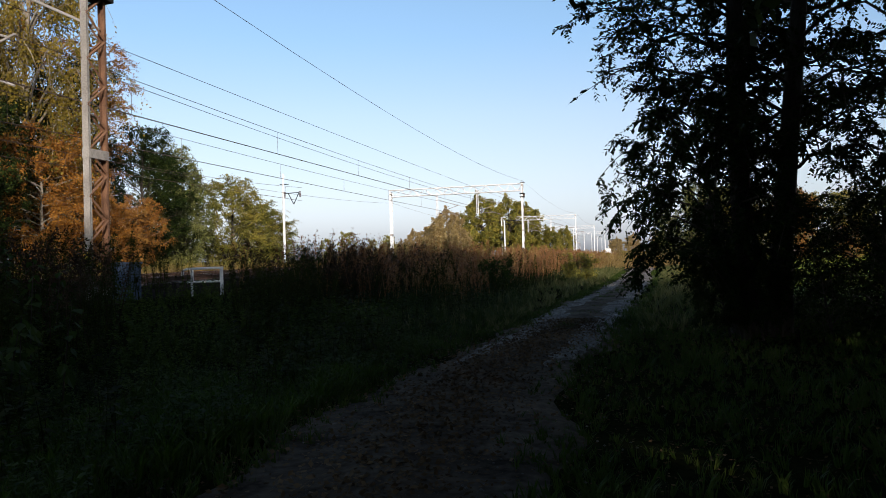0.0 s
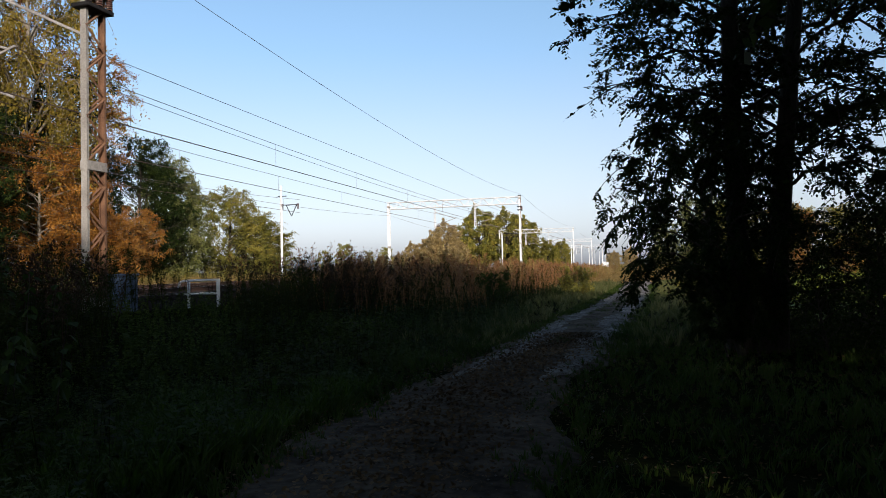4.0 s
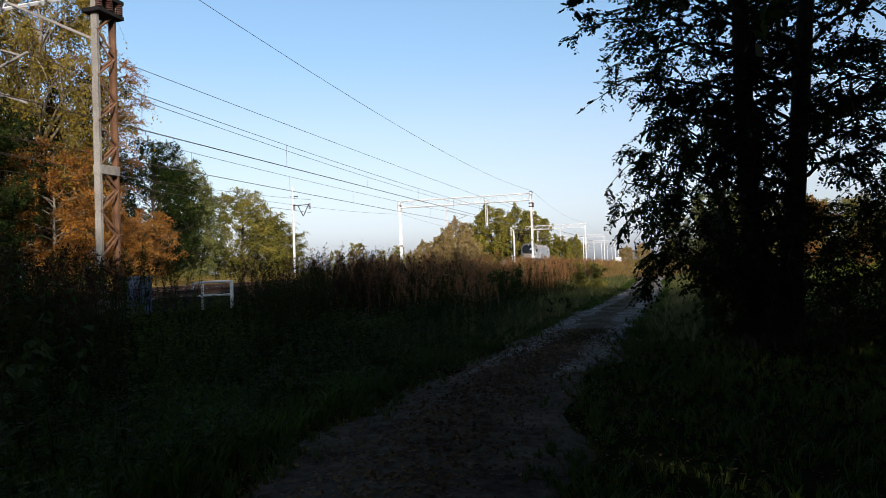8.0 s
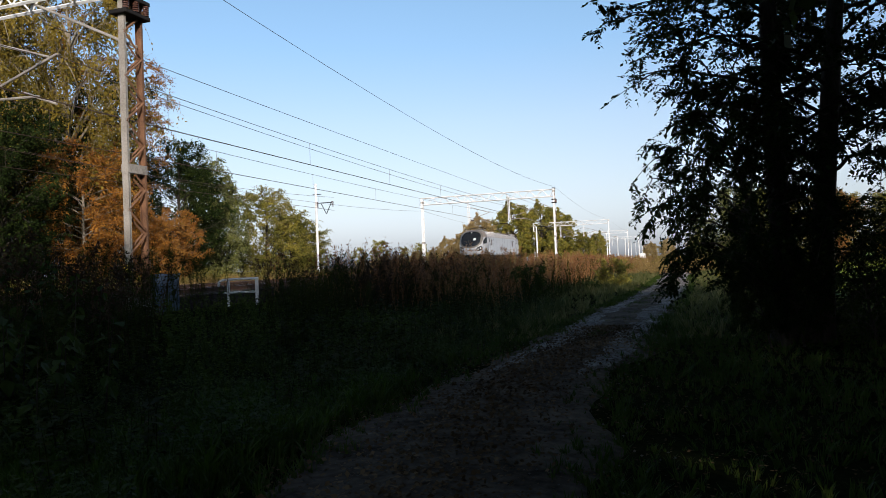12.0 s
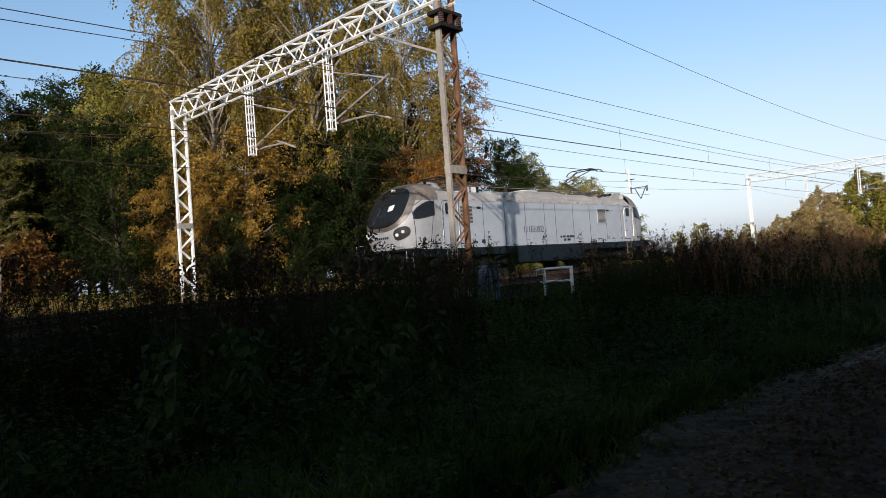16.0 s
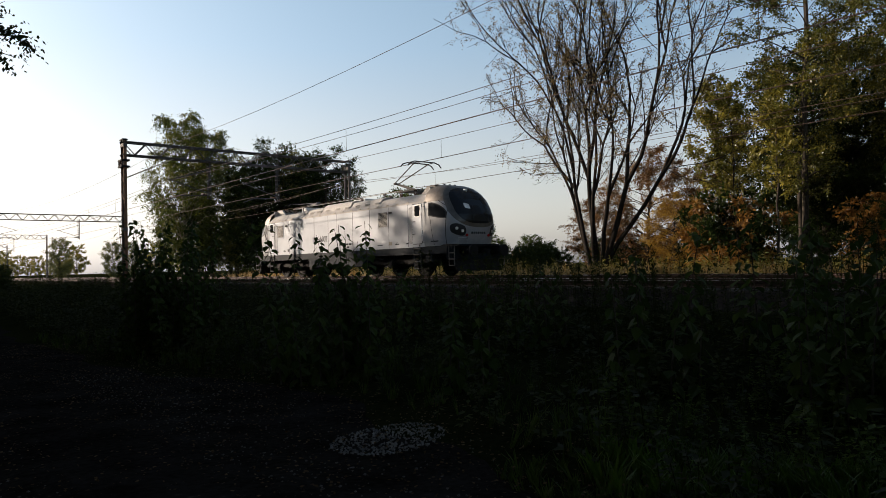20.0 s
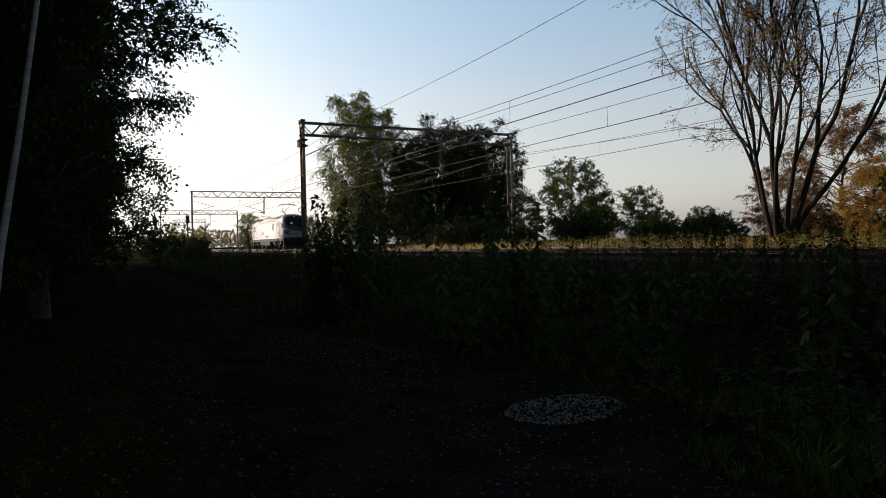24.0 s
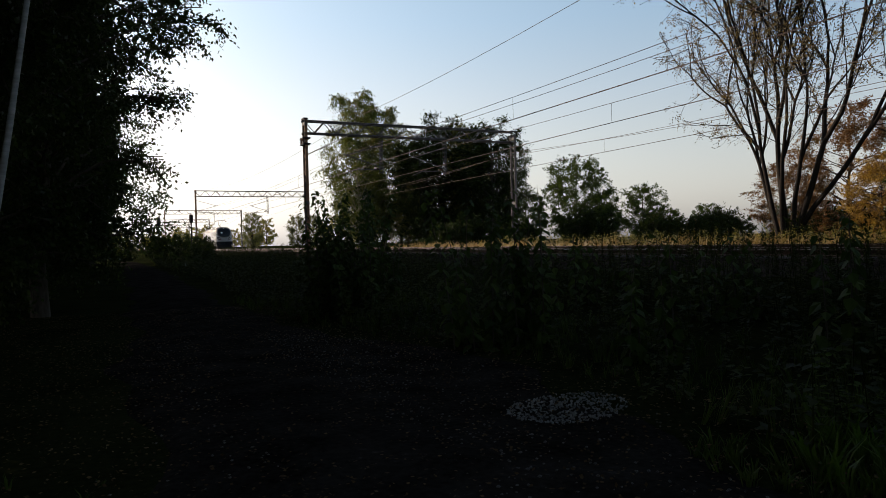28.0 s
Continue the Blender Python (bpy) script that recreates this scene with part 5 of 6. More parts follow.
# trees north of the second gantry, and far woods
for x, y, s in ((-33.2, 150, 0.93), (-27.5, 152, 0.95), (-24.5, 158, 0.85), (-19.5, 160, 0.52), (-16.5, 164, 0.5)):
    plant("round_green", DENSEFAR, "bark", "lf_olive", "tree", "broad green tree turning yellow, in the sun by the station", x, y, rg.uniform(0, 360), s, "trees by the station")
for x, y, s in ((-39.5, 144, 0.72), (-43.5, 147, 0.74), (-47.5, 146, 0.62), (-35, 138, 0.62), (-41.5, 142, 0.6), (-36, 140, 0.5), (-52, 150, 0.42), (-56.5, 150, 0.38), (-61, 152, 0.33), (-67, 150, 0.26), (-1, 160, 0.5), (5, 165, 0.55), (-5, 175, 0.45), (12, 160, 0.6)):
    plant("tan_tree", DENSEFAR, "palebark", "lf_tan", "tree", "low tan-coloured tree losing its leaves", x, y, rg.uniform(0, 360), s, "trees by the station")
for i in range(22):
    a, d = radians(168 + i * 0.62), 240 + 70 * rg.random()
    plant("far", FAR, "bark", "lf_olive", "tree", "distant broad tree on the horizon in autumn colours", -math.sin(a) * d, math.cos(a) * d, rg.uniform(0, 360), rg.uniform(0.55, 0.85), "far trees")
for i in range(34):
    a = radians(rg.uniform(12, 60) if i % 2 else rg.uniform(158, 186))
    d = rg.uniform(230, 380)
    plant("far", FAR, "bark", "lf_olive", "tree", "distant broad tree on the horizon in autumn colours", -math.sin(a) * d, math.cos(a) * d, rg.uniform(0, 360), rg.uniform(0.7, 1.2), "far trees")

# twin-stemmed locust by the path, hanging over it
LOCUST = [grow(91, 17.5, 0.205, (10.5, 3.9, 7.3), 66, 84000, (0.085, 0.052), droop=0.08, subs=8, spray=0.18, rise=0.25, flat=0.45, pinnate=True, heading=0.0, wobble=0.003, stout=0.22), grow(92, 14.5, 0.2, (8.6, 3.4, 6.0), 46, 56000, (0.085, 0.052), droop=0.08, subs=8, spray=0.18, rise=0.25, flat=0.45, lean=0.105, pinnate=True, heading=0.0, wobble=0.003, bow=1.0, stout=0.22)]
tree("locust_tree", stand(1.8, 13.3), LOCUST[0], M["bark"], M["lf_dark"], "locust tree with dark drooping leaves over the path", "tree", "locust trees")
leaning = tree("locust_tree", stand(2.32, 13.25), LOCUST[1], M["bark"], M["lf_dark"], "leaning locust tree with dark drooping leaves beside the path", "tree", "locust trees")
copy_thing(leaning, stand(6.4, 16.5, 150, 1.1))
# belt of trees on the far side of the path, behind the viewer
B = "trees along the path"
LEANING = grow(22, 16, 0.1, (11.0, 2.3, 4.8), 26, 6000, (0.14, 0.09), droop=0.4, subs=5, spray=0.32, lean=0.05)
DENSE = grow(95, 13, 0.2, (6.8, 3.4, 6.4), 56, 17000, (0.22, 0.14), droop=0.15, subs=6, spray=0.4, rise=0.5)
TALL = grow(96, 17, 0.22, (9.8, 3.6, 7.0), 54, 12000, (0.25, 0.16), droop=0.15, subs=6, spray=0.4, rise=0.6)
FINE = grow(99, 13, 0.16, (6.8, 3.05, 6.4), 64, 66000, (0.095, 0.058), droop=0.15, subs=7, spray=0.28, rise=0.5, stout=0.3)
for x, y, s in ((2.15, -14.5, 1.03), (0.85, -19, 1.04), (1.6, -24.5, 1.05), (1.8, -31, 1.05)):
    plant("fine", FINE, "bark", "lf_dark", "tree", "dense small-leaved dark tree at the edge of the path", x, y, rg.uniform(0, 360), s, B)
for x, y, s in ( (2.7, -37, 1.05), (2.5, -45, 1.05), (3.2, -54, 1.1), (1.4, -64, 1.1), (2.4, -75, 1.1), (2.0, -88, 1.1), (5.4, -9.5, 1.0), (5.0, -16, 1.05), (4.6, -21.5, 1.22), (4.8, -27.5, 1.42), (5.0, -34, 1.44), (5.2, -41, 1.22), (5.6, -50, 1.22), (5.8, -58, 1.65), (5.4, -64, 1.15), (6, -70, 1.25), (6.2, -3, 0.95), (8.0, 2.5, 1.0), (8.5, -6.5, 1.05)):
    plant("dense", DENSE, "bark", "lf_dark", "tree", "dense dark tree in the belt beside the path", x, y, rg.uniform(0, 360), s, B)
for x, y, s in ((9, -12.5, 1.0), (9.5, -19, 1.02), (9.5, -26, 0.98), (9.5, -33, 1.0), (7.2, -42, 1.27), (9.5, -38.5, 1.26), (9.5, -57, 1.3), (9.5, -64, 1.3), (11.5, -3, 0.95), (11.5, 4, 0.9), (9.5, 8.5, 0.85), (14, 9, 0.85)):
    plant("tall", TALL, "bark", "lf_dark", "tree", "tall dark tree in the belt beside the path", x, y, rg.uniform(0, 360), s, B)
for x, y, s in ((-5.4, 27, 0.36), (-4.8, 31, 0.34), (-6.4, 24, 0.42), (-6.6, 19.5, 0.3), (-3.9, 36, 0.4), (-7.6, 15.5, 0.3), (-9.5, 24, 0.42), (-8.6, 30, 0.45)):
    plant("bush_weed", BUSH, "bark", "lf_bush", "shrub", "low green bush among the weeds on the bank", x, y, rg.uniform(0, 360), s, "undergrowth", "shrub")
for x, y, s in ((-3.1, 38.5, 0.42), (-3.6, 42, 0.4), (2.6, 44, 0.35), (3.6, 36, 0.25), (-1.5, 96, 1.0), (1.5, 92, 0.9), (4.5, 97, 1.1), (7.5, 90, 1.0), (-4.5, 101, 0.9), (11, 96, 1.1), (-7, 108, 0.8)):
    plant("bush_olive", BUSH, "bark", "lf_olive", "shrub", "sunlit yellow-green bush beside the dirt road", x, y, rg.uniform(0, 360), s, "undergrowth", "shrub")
# wide crowns over the standpoint, out of view, added to cut the sky light
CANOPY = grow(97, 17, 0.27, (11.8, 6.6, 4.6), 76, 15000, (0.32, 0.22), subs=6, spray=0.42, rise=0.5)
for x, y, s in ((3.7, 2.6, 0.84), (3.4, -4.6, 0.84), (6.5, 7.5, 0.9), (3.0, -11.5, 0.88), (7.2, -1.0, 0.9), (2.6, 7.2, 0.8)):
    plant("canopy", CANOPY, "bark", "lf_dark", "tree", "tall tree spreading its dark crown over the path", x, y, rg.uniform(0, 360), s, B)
# drooping sapling at the path's edge
SAPLING = grow(98, 4.8, 0.06, (2.9, 1.4, 1.8), 40, 24000, (0.085, 0.052), droop=0.35, subs=6, spray=0.18, rise=0.4, flat=0.4, pinnate=True, lean=0.2, heading=math.pi, bow=1.0, stout=0.35)
sapling = tree("sapling", stand(1.75, 12.7), SAPLING, M["bark"], M["lf_dark"], "low sapling with dark drooping leaves leaning over the path", "tree")
SLANT = grow(24, 13, 0.045, (9.8, 1.8, 3.0), 22, 6000, (0.08, 0.055), droop=0.4, subs=5, spray=0.3, lean=0.27, heading=radians(246), bow=1.0, wobble=0.003)
tree("birch_tree", stand(0.74, -8.85), SLANT, M["birch"], M["lf_dark"], "slender slanting birch, its white bark greyed for deep shade")
for x, y, r, s in ((2.0, 12.6, 20, 0.36), (1.5, 12.6, 20, 0.34)):
    copy_thing(sapling, stand(x, y, r, s))
# thin many-stemmed shrubs before the field
THIN = grow(101, 4.4, 0.045, (2.3, 1.5, 2.0), 28, 6500, (0.09, 0.055), droop=0.25, subs=5, spray=0.22, rise=0.5, flat=0.5, lean=0.12, heading=0.6, bow=0.8, stout=0.4)
for x, y, r, s in ((3.7, 12.3, 40, 0.8), (4.5, 12.9, 200, 0.95), (5.3, 12.2, 100, 0.8), (6.4, 13.6, 310, 0.9), (4.0, 14.4, 260, 0.75), (3.0, 12.5, 150, 0.75), (5.0, 13.8, 20, 0.9), (5.9, 14.8, 120, 1.0), (2.6, 14.6, 80, 0.9)):
    plant("thin_shrub", THIN, "bark", "lf_dark", "young_tree", "thin bent young tree with sparse dark leaves", x, y, r, s, B)
for x, y, s in ((2.6, -12.5, 0.85), (4.2, -8, 0.9)):
    plant("birch3", LEANING, "bark", "lf_dark", "birch_tree", "leaning dark-stemmed birch in the shade", x, y, rg.uniform(0, 360), s, B)
for x, y, s in ((2.0, -17, 0.6), (1.8, -22, 0.6), (1.8, -27, 0.6), (2.4, -33, 0.6), (1.7, -40, 0.6), (1.2, -50, 0.5), (-7.5, -58, 0.5), (-9, -70, 0.6), (-6, -80, 0.7), (-9, -92, 0.8), (-3, -100, 0.9), (2, -108, 1.0), (-7, -112, 0.9), (-11, -104, 0.7), (-1, -120, 1.2), (-10.5, -82, 0.6)):
    plant("bush_lf_dark", BUSH, "bark", "lf_dark", "shrub", "", x, y, rg.uniform(0, 360), s, "undergrowth", "shrub")
for x, y, s in ((5, 62, 0.75), (9, 75, 0.8), (3.5, 95, 0.7), (12, 110, 1.0), (24, 118, 0.8), (34, 112, 0.8), (46, 118, 0.9), (58, 108, 0.9), (70, 112, 0.9)):
    plant("poplar" if x < 10 else "maple3", POPLAR if x < 10 else MAPLE, "bark", "lf_green", "tree", "broad green tree beyond the field", x, y, rg.uniform(0, 360), s, "trees by the field")


for x, y, s in ((13, 66, 0.55), (19, 72, 0.6), (26, 69, 0.62), (33, 76, 0.66), (40, 74, 0.6), (46, 70, 0.55)):
    plant("maple5", MAPLE, "palebark", "lf_rust", "maple_tree", "low orange-brown maple at the edge of the field", x, y, rg.uniform(0, 360), s, "trees by the field")
for x, y, s in ((8, 58, 0.8), (22, 84, 0.95), (29, 86, 0.95), (16, 78, 0.9), (36, 88, 0.95)):
    plant("poplar_yellow", POPLAR, "bark", "lf_olive", "poplar_tree", "", x, y, rg.uniform(0, 360), s, "trees by the field")


# ---- herbs ----
def stamp(template, faces, xs, ys, rng, size, tilt=0.12, base=None):
    """Copies of a small plant at many places, as one (verts, faces)."""
    n, t = len(xs), np.asarray(template)
    a, s = rng.uniform(0, 2 * math.pi, n), rng.uniform(size[0], size[1], n) * (0.85 + 0.3 * np.sin(xs * 1.7 + 2 * np.sin(ys * 0.9)) * np.sin(ys * 1.3 + xs * 0.6))
    c, d = np.cos(a)[:, None], np.sin(a)[:, None]
    x = (t[None, :, 0] * c - t[None, :, 1] * d) * s[:, None]
    y = (t[None, :, 0] * d + t[None, :, 1] * c) * s[:, None]
    z = t[None, :, 2] * s[:, None]
    lx, ly = rng.normal(0, tilt, n)[:, None], rng.normal(0, tilt, n)[:, None]
    g = land(xs, ys) if base is None else base(xs, ys)
    vs = np.stack([x + lx * z + xs[:, None], y + ly * z + ys[:, None], z + np.asarray(g)[:, None] - 0.02], -1).reshape(-1, 3)
    f = np.asarray(faces)
    fs = (f[None] + (np.arange(n) * len(t))[:, None, None]).reshape(-1, 4)
    return vs, fs


def grass_tuft(rng, blades, h, spread):
    vs, fs = [], []
    for _ in range(blades):
        a, r, o = rng.uniform(0, 6.28), rng.uniform(0, spread), rng.uniform(0.2, 0.6)
        hh = h * rng.uniform(0.5, 1.1)
        p = np.array([math.cos(a) * r * 0.3, math.sin(a) * r * 0.3, 0])
        d = np.array([math.cos(a), math.sin(a), 0]) * hh * o
        w = np.array([-math.sin(a), math.cos(a), 0]) * 0.008
        k = len(vs)
        q = p + d * 0.3 + np.array([0, 0, hh * 0.65])
        e = p + d + np.array([0, 0, hh * 0.95])
        vs += [p - w, p + w, q + w * 0.8, q - w * 0.8, e + w * 0.1, e - w * 0.1]
        fs += [[k, k + 1, k + 2, k + 3], [k + 3, k + 2, k + 4, k + 5]]
    return np.array(vs), fs


def herb(rng, h, leaves, leaf, start=0.15, plume=0):
    """A stalk with leaves all the way up, and a loose plume at its tip."""
    bend = rng.normal(0, 0.05, 2)
    st = np.array([[bend[0] * t * t * h, bend[1] * t * t * h, h * t] for t in np.linspace(0, 1, 4)])
    sv, sf = tube(st, [0.008, 0.007, 0.005, 0.002], 3, False)
    t = rng.uniform(start, 1, leaves)
    a = rng.uniform(0, 6.28, leaves)
    ln = leaf[0] * (1.15 - 0.6 * t) * rng.uniform(0.7, 1.2, leaves)
    d = np.stack([np.cos(a), np.sin(a), rng.uniform(-0.35, 0.45, leaves)], -1)
    p = np.stack([np.interp(t, np.linspace(0, 1, 4), st[:, k]) for k in range(3)], -1)
    w = np.stack([-np.sin(a), np.cos(a), rng.normal(0, 0.25, leaves)], -1) * (leaf[1] / 2)
    mid = p + d * ln[:, None] * 0.45
    lv = np.stack([p, mid + w, p + d * ln[:, None] + np.array([0, 0, -0.15]) * ln[:, None], mid - w], 1).reshape(-1, 3)
    lf = np.arange(4 * leaves).reshape(-1, 4).tolist()
    pairs = [(sv, sf), (lv, lf)]
    if plume:
        pp = np.stack([bend[0] * h + rng.normal(0, 0.045, plume), bend[1] * h + rng.normal(0, 0.045, plume), h * rng.uniform(0.72, 1.04, plume)], -1)
        pv, pf = leaf_cards(pp, rng, 0.07, 0.022, -0.6)
        pairs.append((pv, pf.tolist()))
    return join(pairs)


rn = np.random.default_rng(77)


def scatter(n, x0, x1, y0, y1, keep=None):
    xs, ys = rn.uniform(x0, x1, n), rn.uniform(y0, y1, n)
    if keep is not None:
        k = keep(xs, ys)
        xs, ys = xs[k], ys[k]
    return xs, ys


def carpet(name, label, category, mat, kinds, places, size, tilt=0.12):
    """A stretch of countless plants as one object."""
    pairs = []
    parts = np.array_split(np.arange(len(places[0])), len(kinds))
    for (tv, tf), idx in zip(kinds, parts):
        if len(idx):
            pairs.append(stamp(tv, tf, places[0][idx], places[1][idx], rn, size, tilt))
    o, vs, fs = 0, [], []
    for v, f in pairs:
        vs.append(v), fs.append(f + o)
        o += len(v)
    ob = part(name, (np.concatenate(vs), np.concatenate(fs)), M[mat])
    return tagged(ob, label, category, kind="stuff")


off_path = lambda x, y: (x - path_x(y) > 1.35) | (x - path_x(y) < -1.35 - widening(y))
# tall weeds keep clear of the strip before the barrier
open_strip = lambda x, y: (np.degrees(np.arctan2(-x, y)) < 32.5) | (np.degrees(np.arctan2(-x, y)) > 41.0) | (y > 17.5)
NETTLE = [herb(rn, 0.85, 22, (0.15, 0.075)) for _ in range(4)]
MUGWORT = [herb(rn, 1.55, 46, (0.11, 0.02), 0.2, 26) for _ in range(4)]
DOCK = [herb(rn, 1.35, 22, (0.1, 0.02), 0.2, 60) for _ in range(3)]
TUFT = [grass_tuft(rn, 14, 0.5, 0.2) for _ in range(3)]
LOW = [grass_tuft(rn, 12, 0.2, 0.15) for _ in range(3)]

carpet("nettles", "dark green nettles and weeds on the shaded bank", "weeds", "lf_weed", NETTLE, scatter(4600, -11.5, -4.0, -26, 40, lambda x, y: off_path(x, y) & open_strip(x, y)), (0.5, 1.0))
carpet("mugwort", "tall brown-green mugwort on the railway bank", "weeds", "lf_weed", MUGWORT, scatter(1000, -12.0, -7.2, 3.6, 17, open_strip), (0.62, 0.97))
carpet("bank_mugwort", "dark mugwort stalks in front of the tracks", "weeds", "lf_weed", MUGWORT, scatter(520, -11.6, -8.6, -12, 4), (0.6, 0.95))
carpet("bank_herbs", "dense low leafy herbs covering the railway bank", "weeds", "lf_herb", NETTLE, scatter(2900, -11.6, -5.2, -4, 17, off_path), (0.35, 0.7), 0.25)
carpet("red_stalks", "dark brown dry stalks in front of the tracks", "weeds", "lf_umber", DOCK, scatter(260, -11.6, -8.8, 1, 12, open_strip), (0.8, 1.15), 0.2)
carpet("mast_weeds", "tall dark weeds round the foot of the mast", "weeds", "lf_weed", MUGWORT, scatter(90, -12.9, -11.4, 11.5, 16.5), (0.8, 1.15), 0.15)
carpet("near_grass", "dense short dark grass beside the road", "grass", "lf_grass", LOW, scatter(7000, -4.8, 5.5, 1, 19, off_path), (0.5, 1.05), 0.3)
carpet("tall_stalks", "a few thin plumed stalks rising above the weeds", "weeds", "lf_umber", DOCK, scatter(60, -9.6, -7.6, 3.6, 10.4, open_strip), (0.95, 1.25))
carpet("dry_weeds", "reddish-brown dry dock stalks on the railway bank", "weeds", "lf_red", DOCK, scatter(2300, -12.4, -5.0, 20.5, 75, off_path), (0.35, 1.3))
carpet("brown_weeds", "faded brown-green weeds on the railway bank", "weeds", "lf_weed", MUGWORT + DOCK, scatter(1300, -12.2, -4.6, 18, 70, off_path), (0.5, 1.1), 0.2)
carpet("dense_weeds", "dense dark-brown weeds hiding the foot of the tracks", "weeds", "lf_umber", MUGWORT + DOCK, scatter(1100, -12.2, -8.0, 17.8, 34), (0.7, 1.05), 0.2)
carpet("pale_weeds", "pale straw-coloured weed heads on the railway bank", "weeds", "lf_straw", DOCK, scatter(260, -12.0, -6.0, 26, 75), (0.7, 1.2), 0.2)
carpet("tall_dry_weeds", "tall ragged dark-brown stalks on the railway bank", "weeds", "lf_red", MUGWORT, scatter(230, -11.6, -7.4, 17, 44), (0.9, 1.25), 0.16)
carpet("far_weeds", "rust-coloured dry weeds along the railway", "weeds", "lf_red", DOCK, scatter(2400, -12.5, -3.4, 58, 150, off_path), (0.5, 1.2))
carpet("bank_leaves", "low leafy herbs along the foot of the bank", "weeds", "lf_bush", NETTLE, scatter(3600, -7.2, -3.3, 3, 24, off_path), (0.25, 0.55), 0.3)
carpet("bank_grass", "long dark green grass beside the path", "grass", "lf_grass", TUFT, scatter(2300, -7.5, -2.8, -20, 18, off_path), (0.4, 0.85), 0.2)
carpet("verge_grass", "short green grass along the edge of the path", "grass", "lf_grass", LOW, scatter(1500, -4.6, 5.0, -6, 15, off_path), (0.6, 1.3), 0.2)
carpet("meadow_grass", "faded green and straw grass on both sides of the road", "grass", "lf_meadow", LOW + TUFT, scatter(6500, -5.5, 5.0, 14, 62, off_path), (0.5, 1.1), 0.25)
carpet("far_straw", "tall sunlit straw and weeds across the end of the road", "weeds", "lf_straw", DOCK + TUFT, scatter(2600, -6.0, 9.0, 62, 100), (0.6, 1.2), 0.2)
carpet("edge_grass", "bright green grass tufts at the foot of the bank", "grass", "lf_fresh", LOW, scatter(2500, -5.6, -3.4, -3.5, 9, off_path), (0.9, 1.5), 0.25)
carpet("lineside_grass", "dry straw-coloured grass behind the tracks", "grass", "lf_straw", TUFT, scatter(8500, -30, -23.6, -60, 70), (0.7, 1.6), 0.2)
carpet("lineside_weeds", "yellow-green weeds behind the tracks", "weeds", "lf_olive", NETTLE, scatter(4200, -31, -25, -45, 60), (0.6, 1.3))
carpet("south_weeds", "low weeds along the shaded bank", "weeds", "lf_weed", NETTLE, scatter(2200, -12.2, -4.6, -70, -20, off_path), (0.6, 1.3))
carpet("middle_grass", "strip of short grass between the wheel ruts", "grass", "lf_grass", LOW, (lambda y: (path_x(y) + rn.normal(0, 0.16, len(y)), y))(rn.uniform(13, 60, 1500)), (0.5, 1.0), 0.2)
carpet("crop", "green leaves of the crop in the field", "crop", "lf_crop", LOW, scatter(6500, 5, 50, 15, 90), (1.0, 1.8), 0.2)

# knotweed: tall shoots with broad leaves
def knotweed(seed, shoots, h, r):
    rng = np.random.default_rng(seed)
    stalks, leaves = [], []
    for _ in range(shoots):
        a, q = rng.uniform(0, 6.28), r * math.sqrt(rng.uniform(0, 1))
        hh = h * rng.uniform(0.55, 1.0)
        lean = rng.normal(0, 0.1, 2)
        t = np.linspace(0, 1, 6)
        st = np.stack([math.cos(a) * q + lean[0] * hh * t ** 1.6, math.sin(a) * q + lean[1] * hh * t ** 1.6, hh * t], -1)
        stalks.append(tube(st, [0.012, 0.011, 0.009, 0.007, 0.005, 0.003], 5, False))
        m = int(hh * 20)
        tt = np.linspace(0.06, 1, m)
        aa = np.arange(m) * 2.6 + rng.uniform(0, 6.28)
        ln = 0.165 * (1.15 - 0.55 * tt) * rng.uniform(0.7, 1.25, m)
        p = np.stack([np.interp(tt, t, st[:, k]) for k in range(3)], -1)
        d = np.stack([np.cos(aa), np.sin(aa), rng.uniform(-1.5, -0.1, m)], -1)
        d /= np.linalg.norm(d, axis=1)[:, None]
        w = np.stack([-np.sin(aa), np.cos(aa), rng.normal(0, 0.35, m)], -1)
        b0 = p + d * 0.05
        v = np.stack([b0, b0 + d * ln[:, None] * 0.3 + w * ln[:, None] * 0.42, b0 + d * ln[:, None] * 0.7 + w * ln[:, None] * 0.3, b0 + d * ln[:, None] - np.array([0, 0, 0.2]) * ln[:, None], b0 + d * ln[:, None] * 0.7 - w * ln[:, None] * 0.3, b0 + d * ln[:, None] * 0.3 - w * ln[:, None] * 0.42], 1).reshape(-1, 3)
        k = np.arange(m)[:, None] * 6
        f = np.concatenate([k + np.array([[0, 1, 2, 3]]), k + np.array([[0, 3, 4, 5]])])
        leaves.append((v, f.tolist()))
    return list(zip(stalks, leaves))


